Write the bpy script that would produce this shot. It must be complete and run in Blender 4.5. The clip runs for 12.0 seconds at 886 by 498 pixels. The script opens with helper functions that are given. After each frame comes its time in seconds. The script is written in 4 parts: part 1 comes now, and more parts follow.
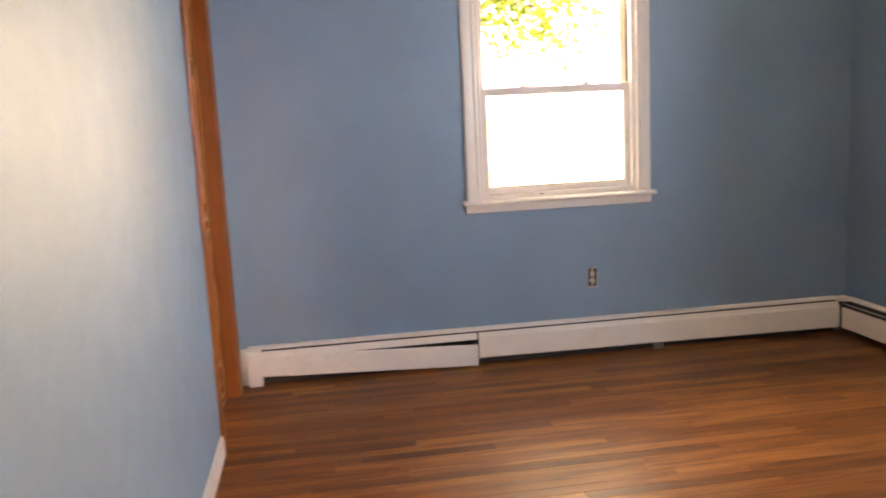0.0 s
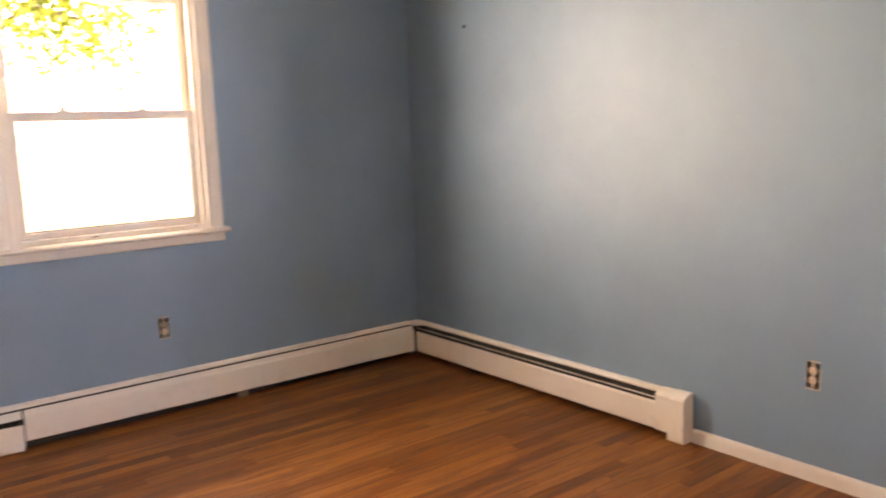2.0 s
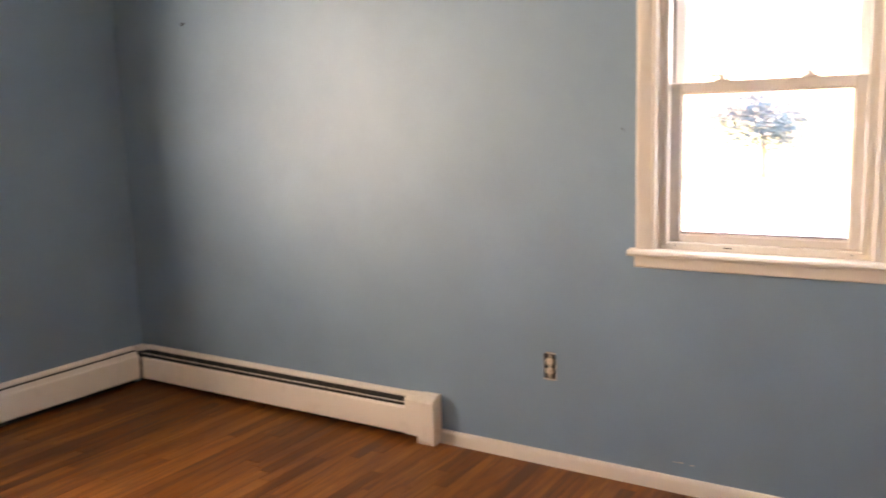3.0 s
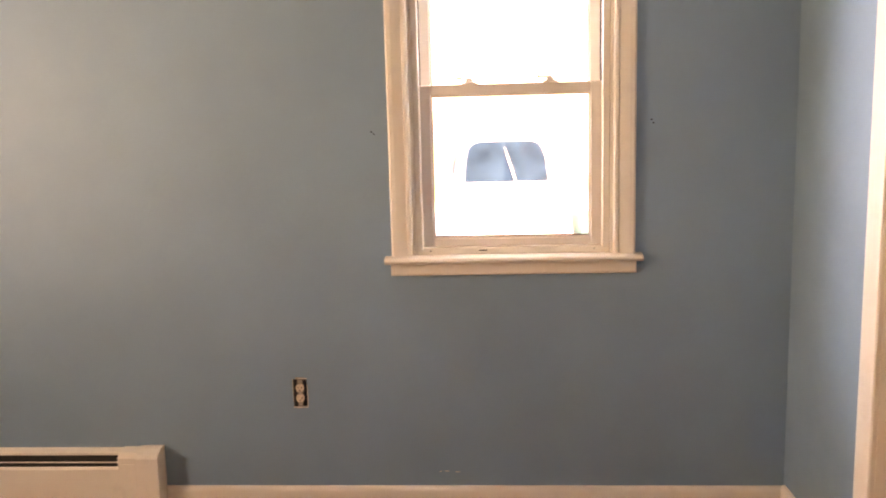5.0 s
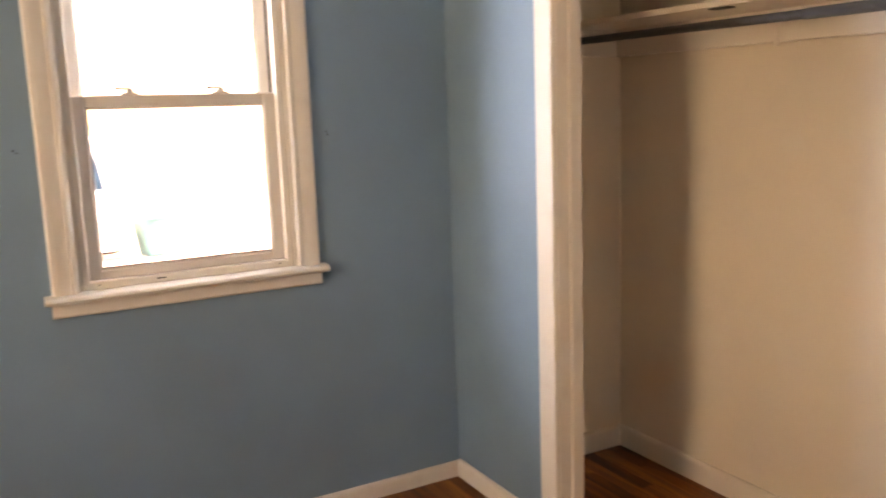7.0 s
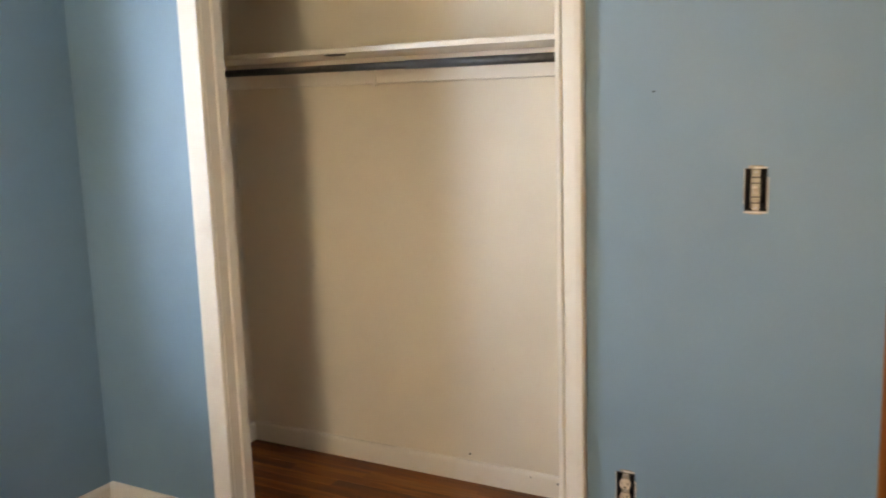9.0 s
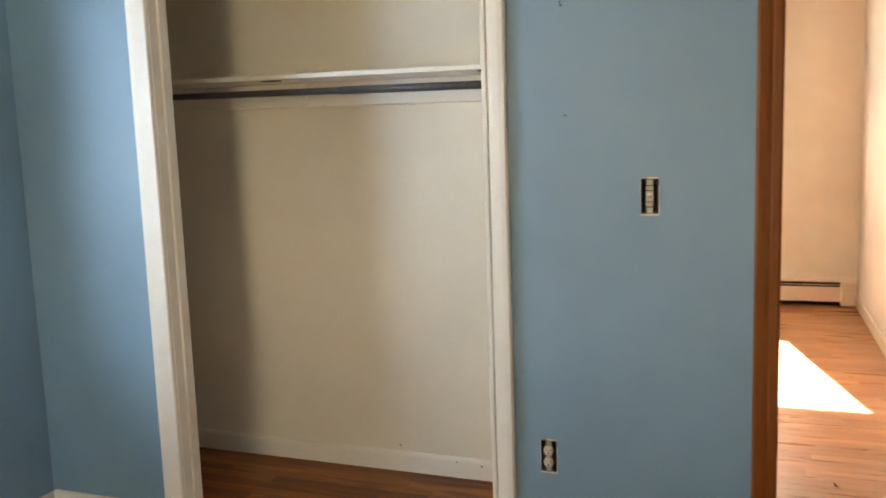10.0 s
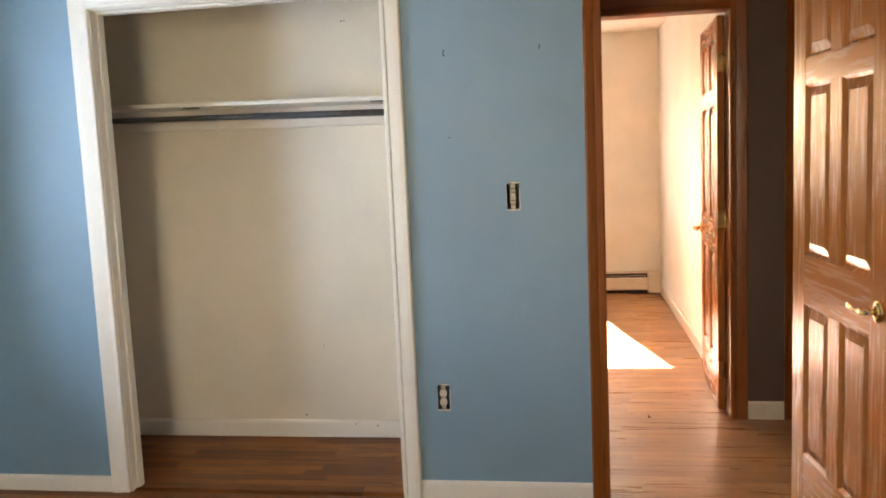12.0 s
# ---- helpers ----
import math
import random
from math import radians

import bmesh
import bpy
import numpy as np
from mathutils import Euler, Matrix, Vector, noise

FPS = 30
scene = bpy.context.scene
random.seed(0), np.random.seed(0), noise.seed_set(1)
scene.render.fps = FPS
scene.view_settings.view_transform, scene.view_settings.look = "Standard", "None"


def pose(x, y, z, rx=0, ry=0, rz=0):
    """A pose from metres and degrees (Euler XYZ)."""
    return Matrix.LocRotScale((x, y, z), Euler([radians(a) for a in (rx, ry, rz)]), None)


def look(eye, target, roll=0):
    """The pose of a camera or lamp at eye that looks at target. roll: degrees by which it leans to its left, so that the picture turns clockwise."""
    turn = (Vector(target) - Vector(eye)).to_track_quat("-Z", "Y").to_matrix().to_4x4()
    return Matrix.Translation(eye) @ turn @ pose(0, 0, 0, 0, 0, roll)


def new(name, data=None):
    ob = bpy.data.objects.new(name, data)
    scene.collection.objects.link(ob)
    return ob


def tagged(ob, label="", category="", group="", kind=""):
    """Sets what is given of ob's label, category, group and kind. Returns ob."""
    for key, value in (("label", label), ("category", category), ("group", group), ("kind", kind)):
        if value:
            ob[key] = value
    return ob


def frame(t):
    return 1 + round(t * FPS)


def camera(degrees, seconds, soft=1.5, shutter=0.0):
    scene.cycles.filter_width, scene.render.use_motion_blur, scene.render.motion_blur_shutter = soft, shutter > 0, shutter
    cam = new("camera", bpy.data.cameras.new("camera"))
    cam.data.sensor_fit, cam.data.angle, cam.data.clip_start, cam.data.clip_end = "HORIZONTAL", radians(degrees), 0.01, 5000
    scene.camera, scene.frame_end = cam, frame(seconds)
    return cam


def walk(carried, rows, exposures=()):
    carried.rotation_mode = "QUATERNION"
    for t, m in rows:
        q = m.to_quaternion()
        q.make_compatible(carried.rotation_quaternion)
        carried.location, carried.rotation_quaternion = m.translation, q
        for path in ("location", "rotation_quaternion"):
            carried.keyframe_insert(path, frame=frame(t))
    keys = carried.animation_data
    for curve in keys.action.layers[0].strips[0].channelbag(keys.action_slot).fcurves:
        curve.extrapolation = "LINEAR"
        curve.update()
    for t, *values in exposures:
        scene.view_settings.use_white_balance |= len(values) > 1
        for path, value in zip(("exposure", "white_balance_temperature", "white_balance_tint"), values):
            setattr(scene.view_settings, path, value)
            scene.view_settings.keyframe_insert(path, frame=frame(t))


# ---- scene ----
cam = camera(57.0, 12.0, soft=1.8, shutter=0.5)
PATH = [
    (0, (-2.983, -4.23, 1.321), (-2.689, -2.277, 1.008), -2.8),
    (0.5, (-2.916, -4.076, 1.315), (-2.43, -2.161, 1.007), -2.0),
    (1, (-2.962, -4.014, 1.348), (-2.15, -2.214, 1.032), -1.6),
    (1.5, (-2.927, -3.975, 1.366), (-1.863, -2.314, 1.037), -1.2),
    (2, (-2.835, -3.893, 1.36), (-1.615, -2.336, 1.058), -1.9),
    (2.5, (-2.797, -3.819, 1.346), (-1.329, -2.491, 1.059), -1.4),
    (3, (-2.806, -3.744, 1.349), (-1.133, -2.69, 1.045), -1.7),
    (3.5, (-2.79, -3.625, 1.353), (-0.988, -2.819, 1.036), -1.0),
    (5.3, (-2.723, -3.034, 1.296), (-0.744, -3.033, 1.003), -1.9),
    (5.5, (-2.698, -2.976, 1.287), (-0.721, -3.048, 0.988), -2.2),
    (6, (-2.62, -2.898, 1.326), (-0.669, -3.201, 1.008), -2.5),
    (6.5, (-2.554, -2.804, 1.374), (-0.686, -3.435, 1.036), -1.6),
    (7, (-2.591, -2.68, 1.369), (-0.859, -3.627, 1.046), -2.0),
    (7.5, (-2.562, -2.57, 1.351), (-0.979, -3.753, 1.04), -2.2),
    (9.5, (-2.606, -1.961, 1.392), (-1.808, -3.773, 1.114), -1.7),
    (10, (-2.605, -1.782, 1.384), (-1.896, -3.635, 1.128), -2.0),
    (10.5, (-2.553, -1.583, 1.368), (-2.005, -3.488, 1.103), -2.9),
    (11, (-2.567, -1.371, 1.367), (-2.117, -3.303, 1.109), -2.6),
    (11.5, (-2.579, -1.173, 1.382), (-2.205, -3.122, 1.129), -2.8),
    (12, (-2.545, -0.997, 1.39), (-2.237, -2.959, 1.159), -2.5),
]
walk(cam, [(t, look(eye, target, roll)) for t, eye, target, roll in PATH],
     [(0.0, 5.42, 10200, 47), (1.5, 5.50, 11900, 53), (3.5, 5.18, 10900, 49), (5.5, 4.91, 15300, 56), (6.8, 4.73, 12900, 51), (7.5, 4.74, 10700, 41),
      (9.5, 4.66, 9400, 32), (10.5, 4.52, 8200, 26), (11.5, 4.58, 8000, 25), (12.0, 4.68, 8500, 31)])


# ---------- world, sun, sky ----------
world = bpy.data.worlds.new("sky_world")
scene.world = world
world.use_nodes = True
wn = world.node_tree.nodes
sky = wn.new("ShaderNodeTexSky")
sky.sky_type = "NISHITA"
sky.sun_disc = False
SUN_TRAVEL = Vector((-0.23, 0.97, -0.68)).normalized()
sky.sun_elevation = math.asin(-SUN_TRAVEL.z)
sky.sun_rotation = math.atan2(-SUN_TRAVEL.x, -SUN_TRAVEL.y)
sky.air_density, sky.dust_density, sky.ozone_density = 1.0, 2.5, 1.0
world.node_tree.links.new(sky.outputs[0], wn["Background"].inputs[0])
wn["Background"].inputs[1].default_value = 0.15
sun_data = bpy.data.lights.new("sun", "SUN")
sun_data.energy, sun_data.angle, sun_data.color = 4.0, radians(0.5), (1.0, 0.93, 0.82)
sun = new("sun", sun_data)
sun.matrix_world = Matrix.Translation((0, -20, 30)) @ SUN_TRAVEL.to_track_quat("-Z", "Y").to_matrix().to_4x4()



def sky_fill(name, m, wide, high, watts, color):
    """Added area lamp, in or outside a window, standing in for sky light."""
    d = bpy.data.lights.new(name, "AREA")
    d.shape, d.size, d.size_y, d.energy, d.color = "RECTANGLE", wide, high, watts, color
    new(name, d).matrix_world = m


# four lamps added outside the two bedroom windows to brighten the room
sky_fill("window_light_north", look((-1.60, 0.75, 1.48), (-1.60, -0.25, 1.78)), 1.2, 1.6, 5.0, (0.95, 1.0, 0.80))
sky_fill("window_light_north_west", look((-2.62, 0.74, 1.45), (-1.92, 0.04, 1.80)), 1.1, 1.5, 5.6, (0.68, 0.93, 0.97))
sky_fill("window_light_south_east", look((0.62, -3.95, 1.45), (0.07, -3.12, 1.70)), 1.0, 1.5, 12.0, (0.36, 0.66, 1.0))
sky_fill("window_light_north_east", look((0.80, -2.55, 1.45), (0.10, -3.25, 1.70)), 1.0, 1.5, 8.5, (0.36, 0.66, 1.0))
# lamp added in the next room's window to brighten that room
sky_fill("window_light_far_room", look((-2.10, -8.975, 1.45), (-2.10, 0, 1.45)), 0.88, 1.10, 0.75, (0.90, 0.95, 1.0))

# ---------- materials ----------
class Nodes:
    """A small helper that wires one node material."""

    def __init__(self, name):
        self.m = bpy.data.materials.new(name)
        self.m.use_nodes = True
        self.t = self.m.node_tree
        self.b = self.t.nodes["Principled BSDF"]

    def add(self, kind, **inputs):
        n = self.t.nodes.new(kind)
        for k, v in inputs.items():
            n.inputs[k.replace("_", " ")].default_value = v
        return n

    def link(self, a, b):
        self.t.links.new(a, b)

    def coords(self, stretch=(1, 1, 1), jitter=False, kind="pos"):
        if kind == "pos":
            src = self.add("ShaderNodeNewGeometry").outputs["Position"]
        else:
            src = self.add("ShaderNodeTexCoord").outputs["Object"]
        if jitter:
            info = self.add("ShaderNodeObjectInfo")
            mul = self.add("ShaderNodeVectorMath")
            mul.operation = "SCALE"
            mul.inputs[0].default_value = (37.0, 91.0, 53.0)
            self.link(info.outputs["Random"], mul.inputs["Scale"])
            plus = self.add("ShaderNodeVectorMath")
            self.link(src, plus.inputs[0])
            self.link(mul.outputs[0], plus.inputs[1])
            src = plus.outputs[0]
        mp = self.add("ShaderNodeMapping")
        mp.inputs["Scale"].default_value = stretch
        self.link(src, mp.inputs["Vector"])
        return mp.outputs[0]

    def noise(self, vec, scale, detail=4.0, rough=0.55, distort=0.0):
        n = self.add("ShaderNodeTexNoise", Scale=scale, Detail=detail, Roughness=rough, Distortion=distort)
        self.link(vec, n.inputs["Vector"])
        return n.outputs["Fac"]

    def ramp(self, fac, *stops):
        n = self.add("ShaderNodeValToRGB")
        e = n.color_ramp.elements
        while len(e) < len(stops):
            e.new(0.5)
        for el, (p, c) in zip(e, stops):
            el.position = p
            el.color = (*c, 1) if len(c) == 3 else c
        self.link(fac, n.inputs["Fac"])
        return n.outputs["Color"]

    def mix(self, fac, a, b, mode="MIX"):
        n = self.add("ShaderNodeMix")
        n.data_type, n.blend_type = "RGBA", mode
        for sock, v in ((n.inputs[0], fac), (n.inputs[6], a), (n.inputs[7], b)):
            if isinstance(v, (int, float)):
                sock.default_value = v
            elif isinstance(v, tuple):
                sock.default_value = (*v, 1)
            else:
                self.link(v, sock)
        return n.outputs[2]

    def span(self, fac, lo, hi, a=0.3, b=0.7):
        n = self.add("ShaderNodeMapRange")
        for k, v in (("From Min", a), ("From Max", b), ("To Min", lo), ("To Max", hi)):
            n.inputs[k].default_value = v
        self.link(fac, n.inputs["Value"])
        return n.outputs[0]

    def bump(self, height, strength, dist):
        n = self.add("ShaderNodeBump", Strength=strength, Distance=dist)
        self.link(height, n.inputs["Height"])
        self.link(n.outputs[0], self.b.inputs["Normal"])

    def done(self, color=None, rough=None, metal=0.0, spec=0.5):
        for key, v in (("Base Color", color), ("Roughness", rough)):
            if v is None:
                continue
            if isinstance(v, tuple):
                self.b.inputs[key].default_value = (*v, 1)
            elif isinstance(v, float):
                self.b.inputs[key].default_value = v
            else:
                self.link(v, self.b.inputs[key])
        self.b.inputs["Metallic"].default_value = metal
        self.b.inputs["Specular IOR Level"].default_value = spec
        return self.m


def paint(name, color, rough=0.4, roller=0.25, vary=0.06, spec=0.5):
    """Rolled wall paint: fine roller stipple, broad uneven patches, faint scuffs."""
    k = Nodes(name)
    p = k.coords()
    broad = k.noise(p, 1.7, 3.0)
    fine = k.noise(p, 260.0, 2.0)
    mid = k.noise(p, 9.0, 4.0)
    dark = tuple(c * (1 - vary) for c in color)
    light = tuple(min(1, c * (1 + vary)) for c in color)
    col = k.ramp(broad, (0.35, dark), (0.65, light))
    k.bump(fine, roller, 0.0006)
    return k.done(col, k.span(mid, rough - 0.05, rough + 0.06), spec=spec)


def trim_paint(name, color, rough=0.32, dirt=(0.45, 0.36, 0.27)):
    """Brushed gloss paint on trim, lightly soiled."""
    k = Nodes(name)
    p = k.coords()
    soil = k.noise(p, 11.0, 6.0, 0.65)
    col = k.mix(k.span(soil, 0.0, 0.22, 0.55, 0.8), color, dirt)
    k.bump(k.noise(p, 90.0, 3.0), 0.12, 0.0008)
    return k.done(col, k.span(soil, rough - 0.04, rough + 0.12))


def stained_wood(name, light, mid, dark, stretch, rough=0.3, jitter=True, kind="obj", spec=0.5, sheen=0.1):
    """Varnished wood with long grain, pores and a tone that changes from piece to piece."""
    k = Nodes(name)
    p = k.coords(stretch, jitter=jitter, kind=kind)
    grain = k.noise(p, 11.0, 4.0, 0.55, 0.15)
    fine = k.noise(p, 70.0, 3.0, 0.6)
    col = k.ramp(grain, (0.28, dark), (0.5, mid), (0.74, light))
    col = k.mix(k.span(fine, 0.0, 0.10, 0.5, 0.75), col, dark)
    k.bump(fine, 0.03, 0.0004)
    return k.done(col, k.span(grain, rough - sheen / 2, rough + sheen), spec=spec)


def plank_wood(name, lift=(1.09, 1.04, 0.98), gloss=0.34, spec=0.28, even=0.0):
    """Oak strip flooring, amber varnish, each strip of its own tone, worn dull here and there."""
    k = Nodes(name)
    info = k.add("ShaderNodeObjectInfo")
    geo = k.add("ShaderNodeNewGeometry")
    both = k.add("ShaderNodeMath")
    both.operation = "ADD"
    k.link(info.outputs["Random"], both.inputs[0])
    k.link(geo.outputs["Random Per Island"], both.inputs[1])
    frac = k.add("ShaderNodeMath")
    frac.operation = "FRACT"
    k.link(both.outputs[0], frac.inputs[0])
    off = k.add("ShaderNodeVectorMath")
    off.operation = "SCALE"
    off.inputs[0].default_value = (31.0, 17.0, 11.0)
    k.link(frac.outputs[0], off.inputs["Scale"])
    plus = k.add("ShaderNodeVectorMath")
    k.link(geo.outputs["Position"], plus.inputs[0])
    k.link(off.outputs[0], plus.inputs[1])
    mp = k.add("ShaderNodeMapping")
    mp.inputs["Scale"].default_value = (1.0, 11.0, 11.0)
    k.link(plus.outputs[0], mp.inputs["Vector"])
    grain = k.noise(mp.outputs[0], 2.0, 6.0, 0.58, 1.1)
    pores = k.noise(mp.outputs[0], 24.0, 3.0, 0.6)
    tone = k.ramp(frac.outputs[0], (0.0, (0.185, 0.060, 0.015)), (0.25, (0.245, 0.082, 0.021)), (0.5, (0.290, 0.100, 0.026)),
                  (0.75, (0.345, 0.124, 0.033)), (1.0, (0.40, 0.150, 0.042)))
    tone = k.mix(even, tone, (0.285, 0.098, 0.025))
    # a raised lift brightens the colour for the lit copy of the floor
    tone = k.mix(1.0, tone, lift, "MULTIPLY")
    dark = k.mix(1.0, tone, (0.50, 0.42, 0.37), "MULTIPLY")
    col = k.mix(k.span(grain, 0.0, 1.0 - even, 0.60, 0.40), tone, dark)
    col = k.mix(k.span(pores, 0.0, 0.28, 0.50, 0.72), col, dark)
    wear = k.noise(k.coords((0.6, 1.6, 1)), 2.3, 5.0, 0.6)
    col = k.mix(k.span(wear, 0.0, 0.45, 0.46, 0.72), col, k.mix(1.0, tone, (0.52, 0.44, 0.40), "MULTIPLY"))
    k.bump(grain, 0.16, 0.0010)
    return k.done(col, k.span(k.mix(0.65, wear, grain), gloss, gloss + 0.26), spec=spec)


BLUE = paint("blue_wall_paint", (0.150, 0.277, 0.362), rough=0.55, spec=1.0)
CREAM = paint("cream_closet_paint", (0.75, 0.66, 0.54), rough=0.5)
FARWALL = paint("warm_white_paint", (0.75, 0.78, 0.74), rough=0.6, spec=0.3)
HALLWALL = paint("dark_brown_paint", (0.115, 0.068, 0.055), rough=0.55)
CEIL = paint("ceiling_white", (0.78, 0.76, 0.72), rough=0.8)
OUTSIDE = paint("outside_siding", (0.65, 0.63, 0.60), rough=0.7)
TRIM = trim_paint("white_trim_paint", (0.77, 0.70, 0.61))
VINYL = trim_paint("white_vinyl", (0.72, 0.65, 0.58), rough=0.38)
HEATER = trim_paint("heater_enamel", (0.84, 0.76, 0.66), rough=0.36, dirt=(0.34, 0.24, 0.16))
WOOD_V = stained_wood("stained_pine_upright", (0.40, 0.132, 0.031), (0.37, 0.120, 0.028), (0.325, 0.100, 0.022), (6, 6, 0.4), rough=0.25, spec=0.22, sheen=0.05)
WOOD_H = stained_wood("stained_pine_level", (0.40, 0.132, 0.031), (0.37, 0.120, 0.028), (0.325, 0.100, 0.022), (0.4, 6, 6), rough=0.25, spec=0.22, sheen=0.05)
CASING_V = stained_wood("casing_wood_upright", (0.27, 0.078, 0.017), (0.24, 0.067, 0.014), (0.20, 0.054, 0.011), (6, 6, 0.4), spec=0.3)
CASING_H = stained_wood("casing_wood_level", (0.27, 0.078, 0.017), (0.24, 0.067, 0.014), (0.20, 0.054, 0.011), (0.4, 6, 6), spec=0.3)
PLANK = plank_wood("oak_strip")
# same oak with the sunlit room's brightness put into its colour
PLANK_LIT = plank_wood("oak_strip_lit", (1.55, 2.15, 3.4), 0.20, 0.5, 0.55)


def plain(name, color, rough=0.5, metal=0.0, scale=60.0, vary=0.25, spec=0.5):
    k = Nodes(name)
    p = k.coords()
    n = k.noise(p, scale, 4.0)
    col = k.ramp(n, (0.3, tuple(c * (1 - vary) for c in color)), (0.7, tuple(min(1, c * (1 + vary)) for c in color)))
    k.bump(n, 0.05, 0.0005)
    return k.done(col, k.span(n, max(0.03, rough - 0.06), rough + 0.06), metal, spec)


DARK = plain("dark_void", (0.012, 0.010, 0.009), 0.8)
SUB = plain("dark_subfloor", (0.03, 0.018, 0.01), 0.9)
STEEL = plain("galvanised_steel", (0.42, 0.41, 0.39), 0.42, 1.0)
BOXMETAL = plain("old_box_metal", (0.05, 0.042, 0.035), 0.6, 0.4)
IVORY = plain("ivory_plastic", (0.62, 0.51, 0.39), 0.35, 0.0, 40, 0.06)
STRAP = plain("dull_zinc_strap", (0.36, 0.30, 0.23), 0.5, 0.5)
BRASS = plain("polished_brass", (0.74, 0.50, 0.20), 0.2, 1.0)
RODMETAL = plain("grey_rod_metal", (0.07, 0.068, 0.066), 0.45, 0.5)
FIN = plain("heater_fins", (0.10, 0.085, 0.07), 0.55, 0.6)
PLASTER = plain("bare_plaster", (0.62, 0.56, 0.48), 0.9)
RUBBER = plain("tyre_rubber", (0.025, 0.025, 0.026), 0.8)
CARPAINT = plain("white_car_paint", (0.78, 0.78, 0.78), 0.15, 0.0, 5, 0.02)
CARGLASS = plain("dark_car_glass", (0.012, 0.036, 0.060), 0.45, 0.0, 2.5, 0.5, 0.06)
BARK = plain("bark", (0.10, 0.07, 0.05), 0.9, 0.0, 18, 0.4)
CLEARLENS = plain("frosted_lamp_lens", (0.22, 0.26, 0.28), 0.4, spec=0.2)
TEAL = plain("teal_plastic", (0.05, 0.16, 0.17), 0.6, 0.0, 12, 0.3, 0.1)


def glass_pane():
    k = Nodes("window_glass")
    k.t.nodes.remove(k.b)
    clear, gloss = k.add("ShaderNodeBsdfTransparent"), k.add("ShaderNodeBsdfGlossy", Roughness=0.02)
    clear.inputs["Color"].default_value = (0.95, 0.97, 0.96, 1)
    fres, mx = k.add("ShaderNodeFresnel", IOR=1.5), k.add("ShaderNodeMixShader")
    k.link(fres.outputs[0], mx.inputs[0])
    k.link(clear.outputs[0], mx.inputs[1])
    k.link(gloss.outputs[0], mx.inputs[2])
    k.link(mx.outputs[0], k.t.nodes["Material Output"].inputs[0])
    return k.m


GLASS = glass_pane()


def leaf_material(name, a, b):
    k = Nodes(name)
    geo = k.add("ShaderNodeNewGeometry")
    col = k.ramp(geo.outputs["Random Per Island"], (0.0, a), (1.0, b))
    k.b.inputs["Subsurface Weight"].default_value = 0.0
    trans = k.add("ShaderNodeBsdfTranslucent")
    k.link(col, trans.inputs["Color"])
    mx = k.add("ShaderNodeMixShader")
    mx.inputs[0].default_value = 0.45
    k.link(k.b.outputs[0], mx.inputs[1])
    k.link(trans.outputs[0], mx.inputs[2])
    k.link(mx.outputs[0], k.t.nodes["Material Output"].inputs[0])
    return k.done(col, 0.5)


LEAF = leaf_material("leaf_green", (0.06, 0.11, 0.008), (0.20, 0.26, 0.03))
LEAF_DARK = leaf_material("evergreen_leaf", (0.006, 0.030, 0.065), (0.014, 0.055, 0.100))


def ground_material():
    k = Nodes("lawn_and_soil")
    p = k.coords()
    n = k.noise(p, 0.5, 6.0, 0.6)
    f = k.noise(p, 40.0, 4.0)
    col = k.ramp(n, (0.35, (0.07, 0.11, 0.03)), (0.65, (0.13, 0.16, 0.06)))
    col = k.mix(k.span(f, 0.0, 0.5), col, (0.16, 0.15, 0.08))
    k.bump(f, 0.6, 0.02)
    return k.done(col, 0.9)


LAWN = ground_material()
CONCRETE = plain("pale_concrete", (0.42, 0.40, 0.37), 0.85, 0.0, 8, 0.15)


# ---------- mesh helpers ----------
def box(bm, x0, x1, y0, y1, z0, z1, bevel=0.0, seg=1):
    vs = [bm.verts.new((x, y, z)) for x in (x0, x1) for y in (y0, y1) for z in (z0, z1)]
    fs = [bm.faces.new([vs[i] for i in q]) for q in ((0, 1, 3, 2), (4, 6, 7, 5), (0, 4, 5, 1), (2, 3, 7, 6), (0, 2, 6, 4), (1, 5, 7, 3))]
    if bevel > 0:
        es = list({e for f in fs for e in f.edges})
        bmesh.ops.bevel(bm, geom=es, offset=bevel, segments=seg, affect="EDGES", profile=0.5)
    return bm


def prism(bm, pts, a, b, put):
    """Extrude the outline pts (p, q) from a to b; put(p, q, s) gives the place."""
    lo = [bm.verts.new(put(p, q, a)) for p, q in pts]
    hi = [bm.verts.new(put(p, q, b)) for p, q in pts]
    n = len(pts)
    for i in range(n):
        bm.faces.new((lo[i], lo[(i + 1) % n], hi[(i + 1) % n], hi[i]))
    bm.faces.new(lo[::-1])
    bm.faces.new(hi)
    return bm


def rod(bm, a, b, r, sides=16, r2=None):
    a, b = Vector(a), Vector(b)
    turn = (b - a).to_track_quat("Z", "Y").to_matrix().to_4x4()
    m = Matrix.Translation((a + b) / 2) @ turn
    bmesh.ops.create_cone(bm, cap_ends=True, segments=sides, radius1=r, radius2=r if r2 is None else r2, depth=(b - a).length, matrix=m)
    return bm


def B(*args, **kw):
    return box(bmesh.new(), *args, **kw)


def mesh_from(bm, name, mats, smooth=False):
    bmesh.ops.recalc_face_normals(bm, faces=bm.faces)
    me = bpy.data.meshes.new(name)
    bm.to_mesh(me)
    bm.free()
    for m in mats if isinstance(mats, (list, tuple)) else [mats]:
        me.materials.append(m)
    if smooth:
        for p in me.polygons:
            p.use_smooth = True
    return me


def part(name, bm, material, parent, label="", smooth=False):
    ob = new(name, mesh_from(bm, name, material, smooth))
    ob.parent = parent
    return tagged(ob, label)


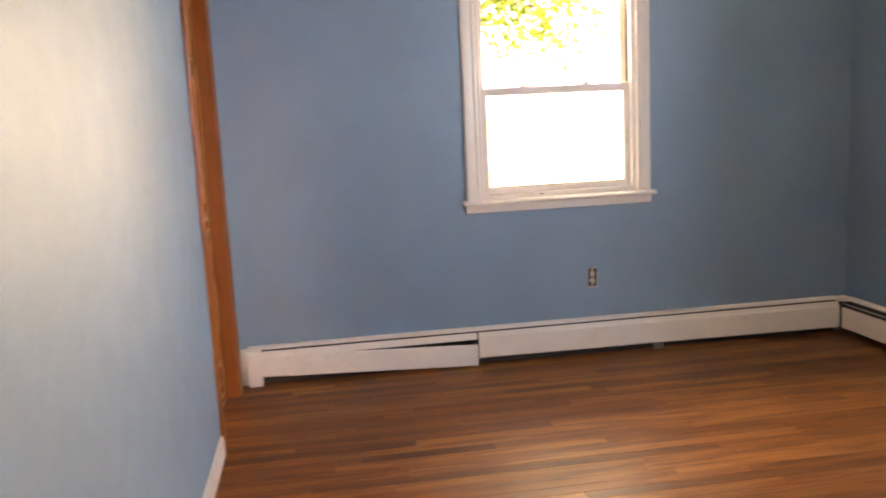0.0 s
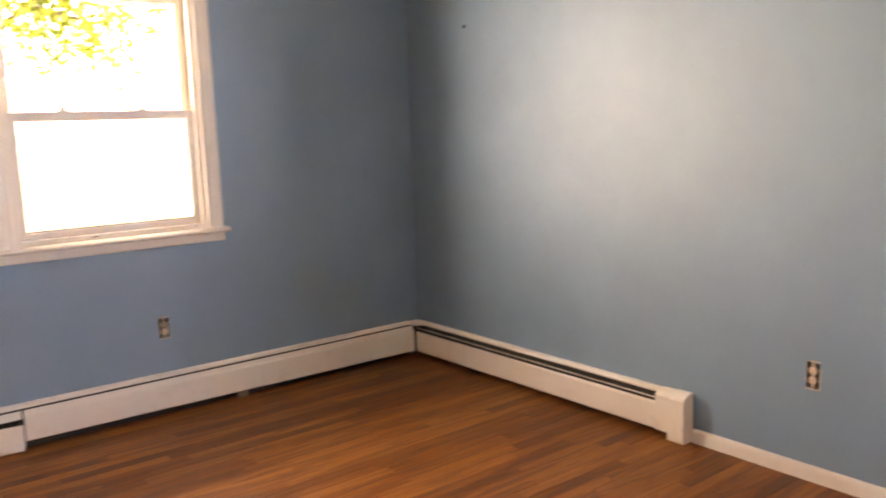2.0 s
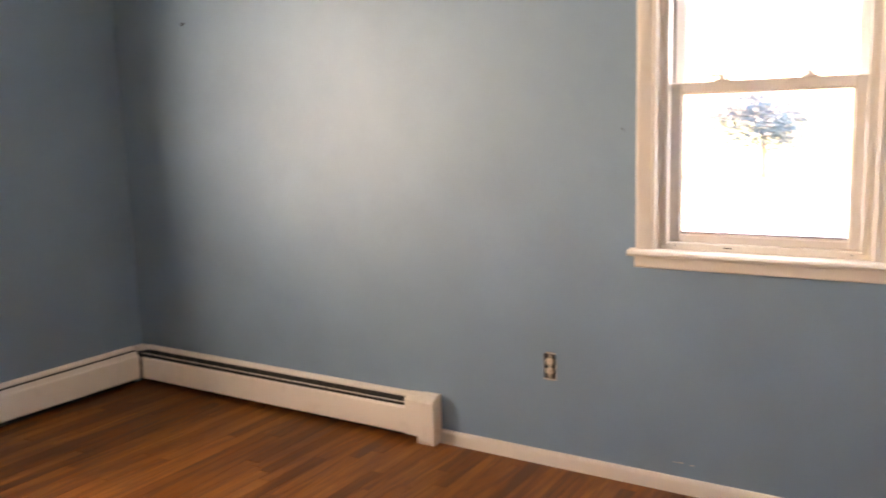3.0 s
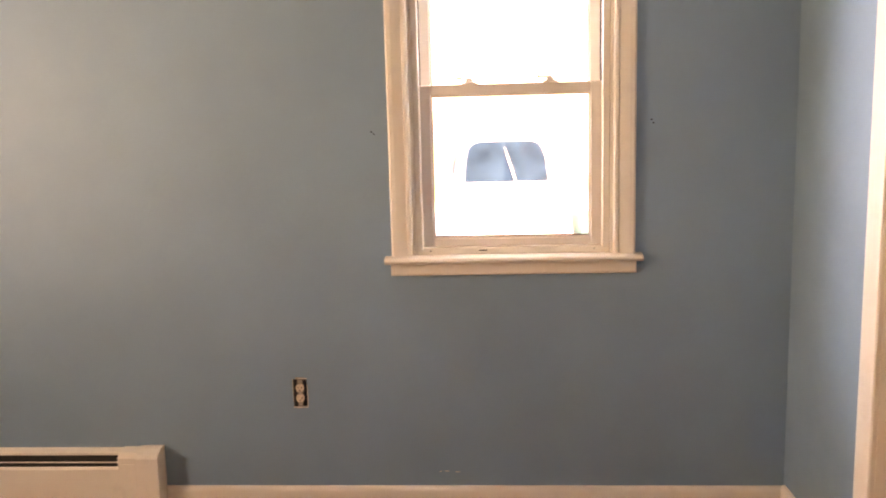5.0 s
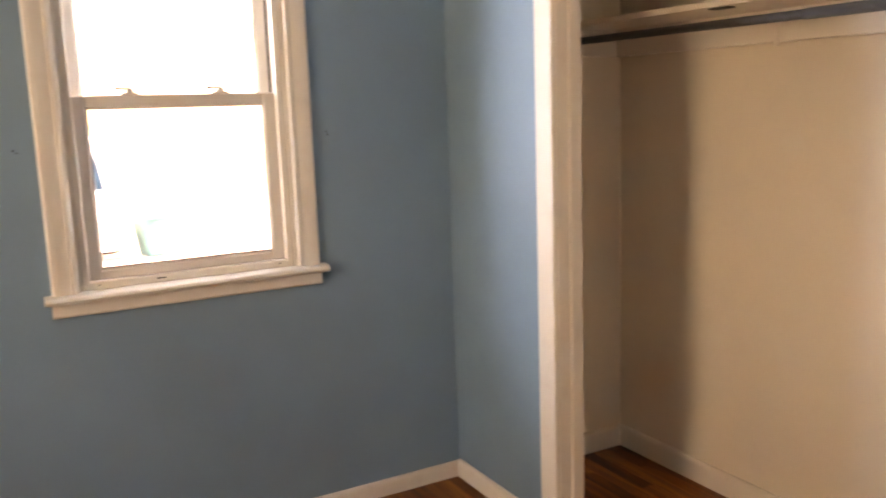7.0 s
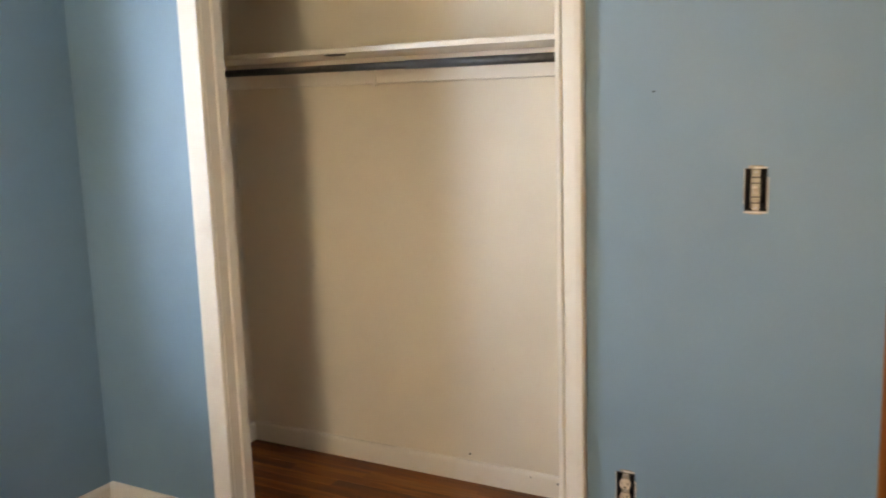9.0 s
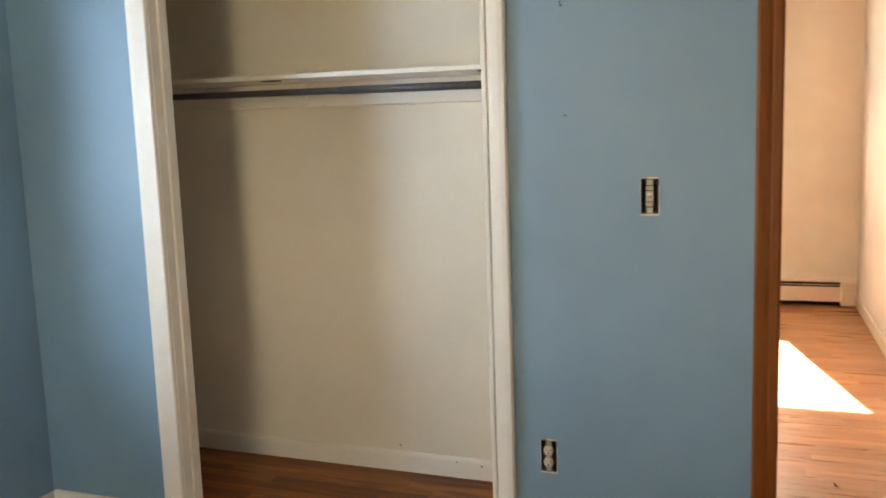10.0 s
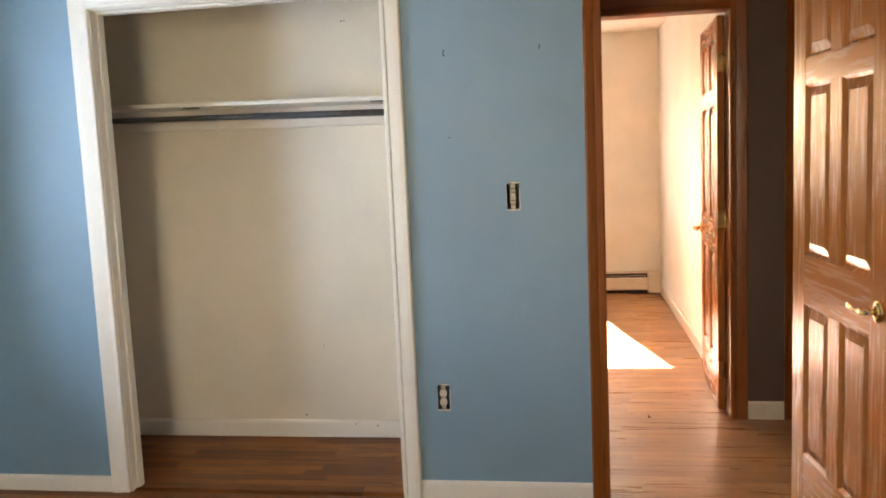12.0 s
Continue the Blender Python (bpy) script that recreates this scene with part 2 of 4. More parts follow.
def thing(name, label, category, m=None, group="", kind=""):
    ob = new(name)
    ob.empty_display_size = 0.1
    if m is not None:
        ob.matrix_world = m
    return tagged(ob, label, category, group, kind)


# ---------- plan ----------
EAST, NORTH, SOUTH, WEST = 0.0, 0.0, -4.135, -3.445
CEILING = 2.43
HALL_N, HALL_S = -4.255, -5.16
FAR_N, FAR_S, FAR_W, FAR_E = -5.28, -8.86, -3.385, -0.3
CL_BACK, CL_E, CL_W = -4.845, -0.11, -1.95
# wall frames: u along the wall, d out from it into the room, z up
ON_N = pose(0, NORTH, 0, 0, 0, 180)
ON_E = pose(EAST, 0, 0, 0, 0, 90)
ON_S = pose(0, SOUTH, 0)
ON_W = pose(WEST, 0, 0, 0, 0, -90)


def wall(name, m, u0, u1, z0, z1, thick, holes, front, back, pockets=(), label="", back_of=None):
    """A wall slab with its openings; pockets are small recesses of a given depth."""
    cuts = [*holes, *[p[:4] for p in pockets]]
    us = sorted({u0, u1, *[c for h in cuts for c in h[:2]]})
    zs = sorted({z0, z1, *[c for h in cuts for c in h[2:4]]})
    bm = bmesh.new()
    for a, b in zip(us, us[1:]):
        for c, d in zip(zs, zs[1:]):
            mu, mz = (a + b) / 2, (c + d) / 2
            if any(h[0] < mu < h[1] and h[2] < mz < h[3] for h in holes):
                continue
            depth = [p[4] for p in pockets if p[0] < mu < p[1] and p[2] < mz < p[3]]
            box(bm, a, b, -thick, -depth[0] if depth else 0, c, d)
    bmesh.ops.remove_doubles(bm, verts=bm.verts, dist=1e-5)
    seen = {}
    for f in bm.faces:
        key = tuple(round(x, 4) for x in f.calc_center_median())
        seen.setdefault(key, []).append(f)
    bmesh.ops.delete(bm, geom=[f for fs in seen.values() if len(fs) > 1 for f in fs], context="FACES_ONLY")
    bmesh.ops.recalc_face_normals(bm, faces=bm.faces)
    mats = [front, back]
    for f in bm.faces:
        f.material_index = 0 if f.normal.y > 0.5 else 1
        if f.normal.y < -0.5 and back_of:
            extra, test = back_of
            if test(f.calc_center_median().x):
                f.material_index = 2
    if back_of:
        mats.append(back_of[0])
    ob = new(name, mesh_from(bm, name, mats))
    ob.matrix_world = m
    return tagged(ob, label, "wall", kind="structure")


# window openings (u range on their wall), rough openings are a little wider
W1 = (1.262, 2.132)
W2 = (-3.543, -2.867)
WZ = (0.865, 2.04)
OUT1, OUT2, OUT3, SWITCH = (1.524, 0.426), (-2.451, 0.405), (-2.029, 0.422), (-2.333, 1.217)


def pocket(c):
    return (c[0] - 0.0245, c[0] + 0.0245, c[1] - 0.05, c[1] + 0.05, 0.055)


wall_north = wall("wall_north", ON_N, -0.15, 3.6, -0.02, CEILING, 0.15, [(W1[0] - 0.012, W1[1] + 0.012, *WZ)], BLUE, OUTSIDE, [pocket(OUT1)],
                  "satin blue painted plaster wall with a window")
wall_east = wall("wall_east", ON_E, -4.95, 0, -0.02, CEILING, 0.15, [(W2[0] - 0.012, W2[1] + 0.012, *WZ)], BLUE, OUTSIDE, [pocket(OUT2)],
                 "satin blue painted plaster wall with a window")
CL_THICK = 0.085
CL_FRONT = SOUTH - CL_THICK
CL_OPEN = (-1.862, -0.632)
DOOR_OPEN = (-3.412, -2.659)
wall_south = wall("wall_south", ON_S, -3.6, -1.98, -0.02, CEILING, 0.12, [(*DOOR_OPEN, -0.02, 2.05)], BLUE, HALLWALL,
                  [pocket(OUT3), pocket(SWITCH)], "satin blue painted wall with a doorway")
wall_closet_front = wall("wall_closet_front", ON_S, -1.98, 0, -0.02, CEILING, CL_THICK, [(*CL_OPEN, -0.02, 2.05)], BLUE, CREAM, (),
                         "satin blue painted wall round the closet opening")
W_DOOR = (0.165, 0.885)
wall_west = wall("wall_west", ON_W, -0.0, 4.135, -0.02, CEILING, 0.12, [(*W_DOOR, -0.02, 2.05)], BLUE, HALLWALL, (), "satin blue painted wall with a wooden door")


def slab(name, label, mat, x0, x1, y0, y1, z0, z1, cat="wall"):
    return tagged(new(name, mesh_from(B(x0, x1, y0, y1, z0, z1), name, mat)), label, cat, kind="structure")


slab("wall_closet_back", "cream painted closet back wall", CREAM, -3.6 + 1.53, 0.0, CL_BACK - 0.10, CL_BACK, -0.02, CEILING)
slab("wall_closet_east", "cream painted closet side wall", CREAM, CL_E, 0.0, CL_BACK, CL_FRONT, -0.02, CEILING)
slab("wall_closet_west", "cream painted closet side wall", CREAM, CL_W - 0.12, CL_W, CL_BACK, CL_FRONT, -0.02, CEILING)
FAR_OPEN = (-3.345, -2.565)
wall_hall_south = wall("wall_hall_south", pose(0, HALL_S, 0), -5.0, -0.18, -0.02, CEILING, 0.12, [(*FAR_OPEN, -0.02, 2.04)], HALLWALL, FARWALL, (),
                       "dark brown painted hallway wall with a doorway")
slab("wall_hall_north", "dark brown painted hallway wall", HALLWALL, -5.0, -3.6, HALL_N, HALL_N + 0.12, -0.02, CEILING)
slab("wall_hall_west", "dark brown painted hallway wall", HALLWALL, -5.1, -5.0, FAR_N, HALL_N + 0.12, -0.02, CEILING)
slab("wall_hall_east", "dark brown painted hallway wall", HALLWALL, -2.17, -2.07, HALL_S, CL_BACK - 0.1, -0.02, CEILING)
slab("wall_far_west", "warm white painted wall of the sunlit room", FARWALL, FAR_W - 0.12, FAR_W, FAR_S, FAR_N, -0.02, CEILING)
slab("wall_far_east", "warm white painted wall of the sunlit room", FARWALL, FAR_E, FAR_E + 0.12, FAR_S, FAR_N, -0.02, CEILING)
FAR_WIN = (-2.58, -1.62)
wall_far_south = wall("wall_far_south", pose(0, FAR_S, 0), FAR_W - 0.12, FAR_E + 0.12, -0.02, CEILING, 0.13, [(*FAR_WIN, 0.88, 2.02)], FARWALL, OUTSIDE, (),
                      "warm white painted wall of the sunlit room")
slab("ceiling", "white painted flat ceiling", CEIL, -5.1, 0.15, -9.0, 0.15, CEILING, CEILING + 0.12, "ceiling")


# ---------- windows ----------
def casing_profile(w, t=0.018):
    return [(0, 0), (0, t * 0.55), (0.004, t * 0.8), (0.014, t * 0.85), (0.018, t * 0.62), (w * 0.5, t * 0.86), (w * 0.72, t), (w - 0.006, t), (w, t * 0.75), (w, 0)]


def double_hung(name, m, ua, ub, label, rail_z=1.43, cw=0.074, locks=2, inset=0.013, stile_w=0.042, single=False):
    """Painted casing, stool, apron, jambs and two sliding sashes with their panes."""
    win = thing(name, label, "window", m, kind="structure")
    pro = casing_profile(cw)
    top = 2.03
    part("casing", prism(bmesh.new(), pro, 0.885, top + cw, lambda p, q, s: (ua - p, q, s)), TRIM, win)
    part("casing", prism(bmesh.new(), pro, 0.885, top + cw, lambda p, q, s: (ub + p, q, s)), TRIM, win)
    part("casing", prism(bmesh.new(), pro, ua, ub, lambda p, q, s: (s, q - 0.001, top + p)), TRIM, win)
    stool = [(-0.05, 0.866), (0.040, 0.866), (0.047, 0.870), (0.050, 0.876), (0.046, 0.884), (0.040, 0.887), (-0.05, 0.890)]
    part("window_sill", prism(bmesh.new(), stool, ua - cw - 0.022, ub + cw + 0.022, lambda p, q, s: (s, max(p, 0.001) if not (ua - 0.012 < s < ub + 0.012) else p, q)), TRIM, win)
    part("inner_sill", B(ua - 0.011, ub + 0.011, -0.10, 0.0, 0.868, 0.889), TRIM, win)
    part("apron", prism(bmesh.new(), [(0, 0.822), (0.012, 0.822), (0.016, 0.828), (0.016, 0.866), (0, 0.866)], ua - cw - 0.004, ub + cw + 0.004,
                        lambda p, q, s: (s, p, q)), TRIM, win)
    for side, u in ((1, ua), (-1, ub)):
        part("jamb", B(min(u - side * 0.011, u + side * 0.010), max(u - side * 0.011, u + side * 0.010), -0.148, 0.0, 0.889, top), TRIM, win)
        a, b = u + side * 0.010, u + side * (inset + 0.011)
        part("stop", B(min(a, b), max(a, b), -0.028, -0.006, 0.905, top - 0.01, bevel=0.003), TRIM, win)
        a, b = u + side * 0.010, u + side * (inset + 0.004)
        part("track", B(min(a, b), max(a, b), -0.075, -0.066, 0.905, top - 0.01), VINYL, win)
    part("jamb", B(ua - 0.011, ub + 0.011, -0.148, 0.0, top - 0.01, top + 0.009), TRIM, win)
    part("sub_sill", B(ua + 0.010, ub - 0.010, -0.075, -0.012, 0.889, 0.914, bevel=0.003), TRIM, win)
    part("outer_sill", prism(bmesh.new(), [(-0.19, 0.850), (-0.10, 0.868), (-0.10, 0.905), (-0.19, 0.885)], ua - 0.02, ub + 0.02, lambda p, q, s: (s, p, q)), VINYL, win)

    def sash(nm, d0, d1, z0, z1, bottom, upper, stile):
        fr = bmesh.new()
        a, b = ua + inset, ub - inset
        box(fr, a, a + stile, d0, d1, z0, z1, bevel=0.003)
        box(fr, b - stile, b, d0, d1, z0, z1, bevel=0.003)
        box(fr, a + stile - 0.001, b - stile + 0.001, d0, d1 - 0.001, z0, z0 + bottom, bevel=0.003)
        box(fr, a + stile - 0.001, b - stile + 0.001, d0, d1 - 0.001, z1 - upper, z1, bevel=0.003)
        s = part(nm, fr, VINYL, win)
        mid = (d0 + d1) / 2
        pane = part("pane", B(a + stile - 0.006, b - stile + 0.006, mid - 0.003, mid + 0.003, z0 + bottom - 0.006, z1 - upper + 0.006), GLASS, s, "clear window pane")
        pane.visible_shadow = False
        bead = bmesh.new()
        for x0, x1, y0, y1 in ((a + stile, a + stile + 0.006, z0 + bottom, z1 - upper), (b - stile - 0.006, b - stile, z0 + bottom, z1 - upper),
                               (a + stile, b - stile, z0 + bottom, z0 + bottom + 0.006), (a + stile, b - stile, z1 - upper - 0.006, z1 - upper)):
            box(bead, x0, x1, mid + 0.004, d1 - 0.006, y0, y1)
        part("glazing_bead", bead, VINYL, s)
        return s

    if single:
        sash("sash", -0.062, -0.030, 0.915, top - 0.012, 0.027, 0.036, stile_w)
        return win
    low = sash("lower_sash", -0.062, -0.030, 0.915, rail_z + 0.034, 0.027, 0.036, stile_w)
    # dark strips paint in the shade of the gaps beside the lower sash
    for side, u in ((1, ua), (-1, ub)):
        a, b = u + side * (inset - 0.0025), u + side * (inset - 0.0002)
        part("weatherstrip", B(min(a, b), max(a, b), -0.062, -0.0295, 0.916, rail_z + 0.03), DARK, win, "dark strip standing in for the shaded gap beside the sash")
    a, b = ua + inset + stile_w + 0.006, ub - inset - stile_w - 0.006
    part("glazing_gasket", B(a, b, -0.043, -0.0365, 0.948, 0.9515), DARK, low, "dark rubber gasket under the pane")
    sash("upper_sash", -0.108, -0.078, rail_z - 0.004, top - 0.012, 0.030, 0.04, stile_w - 0.002)
    # upper sash: the shaded slots are dark strips as well
    for side, u in ((1, ua), (-1, ub)):
        a, b = u + side * (inset - 0.001), u + side * (inset + 0.011)
        part("weatherstrip", B(min(a, b), max(a, b), -0.0775, -0.0762, rail_z + 0.036, top - 0.012), DARK, win, "dark strip standing in for the shaded slot beside the upper sash")
    for i in range(locks):
        u = ua + (ub - ua) * (0.30 + 0.40 * i)
        lk = bmesh.new()
        box(lk, u - 0.026, u + 0.026, -0.058, -0.034, rail_z + 0.034, rail_z + 0.040, bevel=0.002)
        rod(lk, (u, -0.048, rail_z + 0.040), (u, -0.048, rail_z + 0.051), 0.016, 18, 0.011)
        box(lk, u - 0.006, u + 0.042, -0.054, -0.042, rail_z + 0.049, rail_z + 0.056, bevel=0.002)
        box(lk, u + 0.034, u + 0.044, -0.050, -0.036, rail_z + 0.050, rail_z + 0.060, bevel=0.002)
        part("sash_lock", lk, VINYL, low, "white cam lock")
    for u in (ua + 0.06, ub - 0.06, (ua + ub) / 2 + 0.10):
        part("weep_mark", B(u - (0.002 if u != (ua + ub) / 2 + 0.10 else 0.014), u + (0.002 if u != (ua + ub) / 2 + 0.10 else 0.012), -0.0125, -0.0105, 0.901, 0.9045), DARK, win)
    return win


window_1 = double_hung("window_1", ON_N, *W1, "white double-hung window with a deep sill", 1.437)
window_2 = double_hung("window_2", ON_E, *W2, "white double-hung window with two sash locks", 1.428, cw=0.072, inset=0.024, stile_w=0.048)
window_3 = double_hung("window_3", pose(0, FAR_S, 0), FAR_WIN[0] + 0.012, FAR_WIN[1] - 0.012, "white single-sash window of the sunlit room", single=True)


# ---------- doorways and doors ----------
def six_panel_door(name, m, w, h, y0, label, hinges=(0.22, 1.0, 1.78), levers=(-1, 1)):
    """Leaf from the hinge along +x, thickness from y0 to y0 + 0.035: stiles, rails, mullions, raised panels, lever, hinges."""
    t = 0.035
    y1 = y0 + t
    mid = (y0 + y1) / 2
    door = thing(name, label, "door", m, kind="structure")
    st = 0.105 * w / 0.70
    mull = 0.090
    part("stile", B(0, st, y0, y1, 0.008, h, bevel=0.002), WOOD_V, door)
    part("stile", B(w - st, w, y0, y1, 0.008, h, bevel=0.002), WOOD_V, door)
    rails = ((0.008, 0.25), (0.808, 0.982), (1.575, 1.66), (h - 0.105, h))
    for a, b in rails:
        part("rail", B(st - 0.0005, w - st + 0.0005, y0 + 0.0006, y1 - 0.0006, a, b, bevel=0.0015), WOOD_H, door)
    c = w / 2
    for (_, a), (b, _) in zip(rails, rails[1:]):
        part("mullion", B(c - mull / 2, c + mull / 2, y0 + 0.0006, y1 - 0.0006, a - 0.0005, b + 0.0005, bevel=0.0015), WOOD_V, door)
        for p0, p1 in ((st, c - mull / 2), (c + mull / 2, w - st)):
            pb = bmesh.new()
            box(pb, p0 - 0.004, p1 + 0.004, mid - 0.004, mid + 0.004, a - 0.004, b + 0.004)
            for s in (-1, 1):
                e, k = 0.014, 0.045
                lo = [pb.verts.new((x, mid + s * 0.0042, z)) for x, z in ((p0 + e, a + e), (p1 - e, a + e), (p1 - e, b - e), (p0 + e, b - e))]
                hi = [pb.verts.new((x, mid + s * 0.0135, z)) for x, z in ((p0 + k, a + k), (p1 - k, a + k), (p1 - k, b - k), (p0 + k, b - k))]
                pb.faces.new(hi)
                pb.faces.new(lo[::-1])
                for i in range(4):
                    pb.faces.new((lo[i], lo[(i + 1) % 4], hi[(i + 1) % 4], hi[i]))
                # moulding slopes round the panel
                pm = [(0, 0.0165), (0.003, 0.0165), (0.012, 0.006), (0.012, 0.0), (0, 0.0)]
                prism(pb, pm, a, b, lambda p, q, z: (p0 + p, mid + s * q, z))
                prism(pb, pm, a, b, lambda p, q, z: (p1 - p, mid + s * q, z))
                prism(pb, pm, p0, p1, lambda p, q, x: (x, mid + s * q, a + p))
                prism(pb, pm, p0, p1, lambda p, q, x: (x, mid + s * q, b - p))
            part("panel", pb, WOOD_V, door)
    ku, kz = w - 0.050, 0.895
    for s in levers:
        y = y0 if s < 0 else y1
        lv = bmesh.new()
        rod(lv, (ku, y, kz), (ku, y + s * 0.008, kz), 0.031, 28)
        rod(lv, (ku, y + s * 0.008, kz), (ku, y + s * 0.014, kz), 0.026, 28, 0.016)
        rod(lv, (ku, y + s * 0.008, kz), (ku, y + s * 0.052, kz), 0.0095, 16)
        pts = [(ku + 0.012, 0.046), (ku - 0.015, 0.050), (ku - 0.05, 0.050), (ku - 0.085, 0.046), (ku - 0.112, 0.040)]
        for (xa, da), (xb, db) in zip(pts, pts[1:]):
            rod(lv, (xa, y + s * da, kz), (xb, y + s * db, kz - 0.001), 0.0085, 12)
        bmesh.ops.create_uvsphere(lv, u_segments=12, v_segments=8, radius=0.0088, matrix=Matrix.Translation((ku - 0.112, y + s * 0.040, kz - 0.001)))
        part("door_handle", lv, BRASS, door, "polished brass lever handle", True)
    part("latch_plate", B(w - 0.001, w + 0.0015, mid - 0.012, mid + 0.012, kz - 0.03, kz + 0.03), BRASS, door)
    pin_y = y1 if y0 < -0.01 else y0
    for z in hinges:
        hb = bmesh.new()
        rod(hb, (-0.004, pin_y, z - 0.045), (-0.004, pin_y, z + 0.045), 0.006, 12)
        box(hb, -0.0018, 0.0005, y0 + 0.004, y1 - 0.002, z - 0.044, z + 0.044)
        part("hinge", hb, BRASS, door, "brass butt hinge")
    return door


def door_frame(name, m, ua, ub, head, depth, cw, label, back_casing=True, front=(1, 1)):
    """Wood jambs, stops and moulded casings in a wall frame; the wall's rough opening is 2 cm wider each way."""
    fr = thing(name, label, "door frame", m, kind="structure")
    part("jamb", B(ua - 0.019, ua, -depth, 0.0, 0.0, head), CASING_V, fr)
    part("jamb", B(ub, ub + 0.019, -depth, 0.0, 0.0, head), CASING_V, fr)
    part("head_jamb", B(ua - 0.019, ub + 0.019, -depth, 0.0, head, head + 0.019), CASING_H, fr)
    pro = [(0, 0), (0, 0.008), (0.003, 0.011), (0.020, 0.012), (0.024, 0.010), (cw * 0.55, 0.014), (cw - 0.008, 0.018), (cw - 0.003, 0.017), (cw, 0.012), (cw, 0)]
    for y, s in ((0.0, 1), (-depth, -1))[: 2 if back_casing else 1]:
        if front[0]:
            part("casing", prism(bmesh.new(), pro, 0.0, head + cw + 0.004, lambda p, q, z: (ua - 0.004 - p, y + s * q, z)), CASING_V, fr)
        if front[1]:
            part("casing", prism(bmesh.new(), pro, 0.0, head + cw + 0.004, lambda p, q, z: (ub + 0.004 + p, y + s * q, z)), CASING_V, fr)
        part("head_casing", prism(bmesh.new(), pro, ua - 0.004, ub + 0.004, lambda p, q, x: (x, y + s * q - s * 0.0005, head + 0.004 + p)), CASING_H, fr)
    return fr


door_frame("door_frame_1", ON_S, -3.393, -2.678, 2.03, 0.12, 0.064, "dark orange stained wooden door frame", back_casing=True, front=(0, 1))
fr1 = bpy.data.objects["door_frame_1"]
side_casing = thing("door_frame_4", "stained wooden casing of another hallway door", "door frame", pose(0, HALL_S, 0), kind="structure")
part("casing", prism(bmesh.new(), [(0, 0), (0, 0.012), (0.003, 0.017), (0.03, 0.014), (0.066, 0.009), (0.07, 0.006), (0.07, 0)], 0.0, 2.09, lambda p, q, z: (-3.580 - p, q, z)), CASING_V, side_casing)
part("jamb", B(-3.68, -3.6505, 0.0, 0.004, 0.0, 2.03), CASING_V, side_casing)
part("casing", prism(bmesh.new(), [(0, 0), (0, 0.010), (0.02, 0.012), (0.047, 0.017), (0.047, 0)], 0.0, 2.098, lambda p, q, z: (-3.397 - p, q, z)), CASING_V, fr1)
six_panel_door("door_1", pose(-3.387, SOUTH + 0.004, 0, 0, 0, 94.0), 0.765, 2.02, -0.035, "orange stained six-panel wooden door standing open", levers=(-1,))
door_frame("door_frame_2", pose(0, HALL_S, 0), -3.325, -2.585, 2.02, 0.12, 0.078, "orange stained wooden frame across the hallway")
six_panel_door("door_2", pose(-3.321, FAR_N - 0.002, 0, 0, 0, -92.6), 0.73, 2.01, 0.0, "orange stained six-panel wooden door open in sunlight", levers=(1,))
door_frame("door_frame_3", ON_W, W_DOOR[0] + 0.02, W_DOOR[1] - 0.02, 2.03, 0.12, 0.064, "stained wooden door frame beside the heater", back_casing=False)
six_panel_door("door_3", ON_W @ pose(W_DOOR[0] + 0.022, -0.055, 0), 0.674, 2.02, -0.035, "closed stained six-panel wooden door", ())


# ---------- closet ----------
def closet_trim():
    fr = thing("closet_frame", "cream painted closet door casing and jambs", "door frame", ON_S, kind="structure")
    ua, ub, head, cw = CL_OPEN[0] + 0.016, CL_OPEN[1] - 0.016, 2.028, 0.082
    part("jamb", B(ua - 0.015, ua, -CL_THICK, 0.0, 0, head), TRIM, fr)
    part("jamb", B(ub, ub + 0.015, -CL_THICK, 0.0, 0, head), TRIM, fr)
    part("head_jamb", B(ua - 0.015, ub + 0.015, -CL_THICK, 0.0, head, head + 0.02), TRIM, fr)
    pro = casing_profile(cw, 0.020)
    narrow = casing_profile(0.075, 0.020)
    part("casing", prism(bmesh.new(), narrow, 0, head + cw, lambda p, q, z: (ua - 0.003 - p, q, z)), TRIM, fr)
    part("casing", prism(bmesh.new(), pro, 0, head + cw, lambda p, q, z: (ub + 0.003 + p, q, z)), TRIM, fr)
    part("head_casing", prism(bmesh.new(), pro, ua - 0.003, ub + 0.003, lambda p, q, x: (x, q - 0.0006, head + 0.003 + p)), TRIM, fr)
    for u, s in ((ua, 1), (ub, -1)):
        part("stop", B(min(u, u + s * 0.011), max(u, u + s * 0.011), -0.083, -0.040, 0, head - 0.011, bevel=0.002), TRIM, fr)
    part("head_stop", B(ua, ub, -0.083, -0.040, head - 0.011, head, bevel=0.002), TRIM, fr)


closet_trim()
SHELF_Z = 1.660
shelf = thing("closet_shelf", "cream painted closet shelf on wall cleats", "shelf", kind="")
def sag(bm):
    """The shelf runs a little downhill towards the west."""
    for v in bm.verts:
        v.co.z += (v.co.x + 0.4) * 0.016
    return bm


part("board", sag(B(CL_W + 0.002, CL_E - 0.002, CL_BACK + 0.002, -4.570, SHELF_Z, SHELF_Z + 0.019, bevel=0.002)), TRIM, shelf)
part("cleat", sag(B(CL_W + 0.002, CL_E - 0.002, CL_BACK + 0.001, CL_BACK + 0.038, SHELF_Z - 0.098, SHELF_Z - 0.001, bevel=0.002)), TRIM, shelf)
for x0, x1 in ((CL_W + 0.001, CL_W + 0.02), (CL_E - 0.02, CL_E - 0.001)):
    part("cleat", sag(B(x0, x1, CL_BACK + 0.039, -4.515, SHELF_Z - 0.098, SHELF_Z - 0.001, bevel=0.002)), TRIM, shelf)
br = bmesh.new()
xb = -0.86
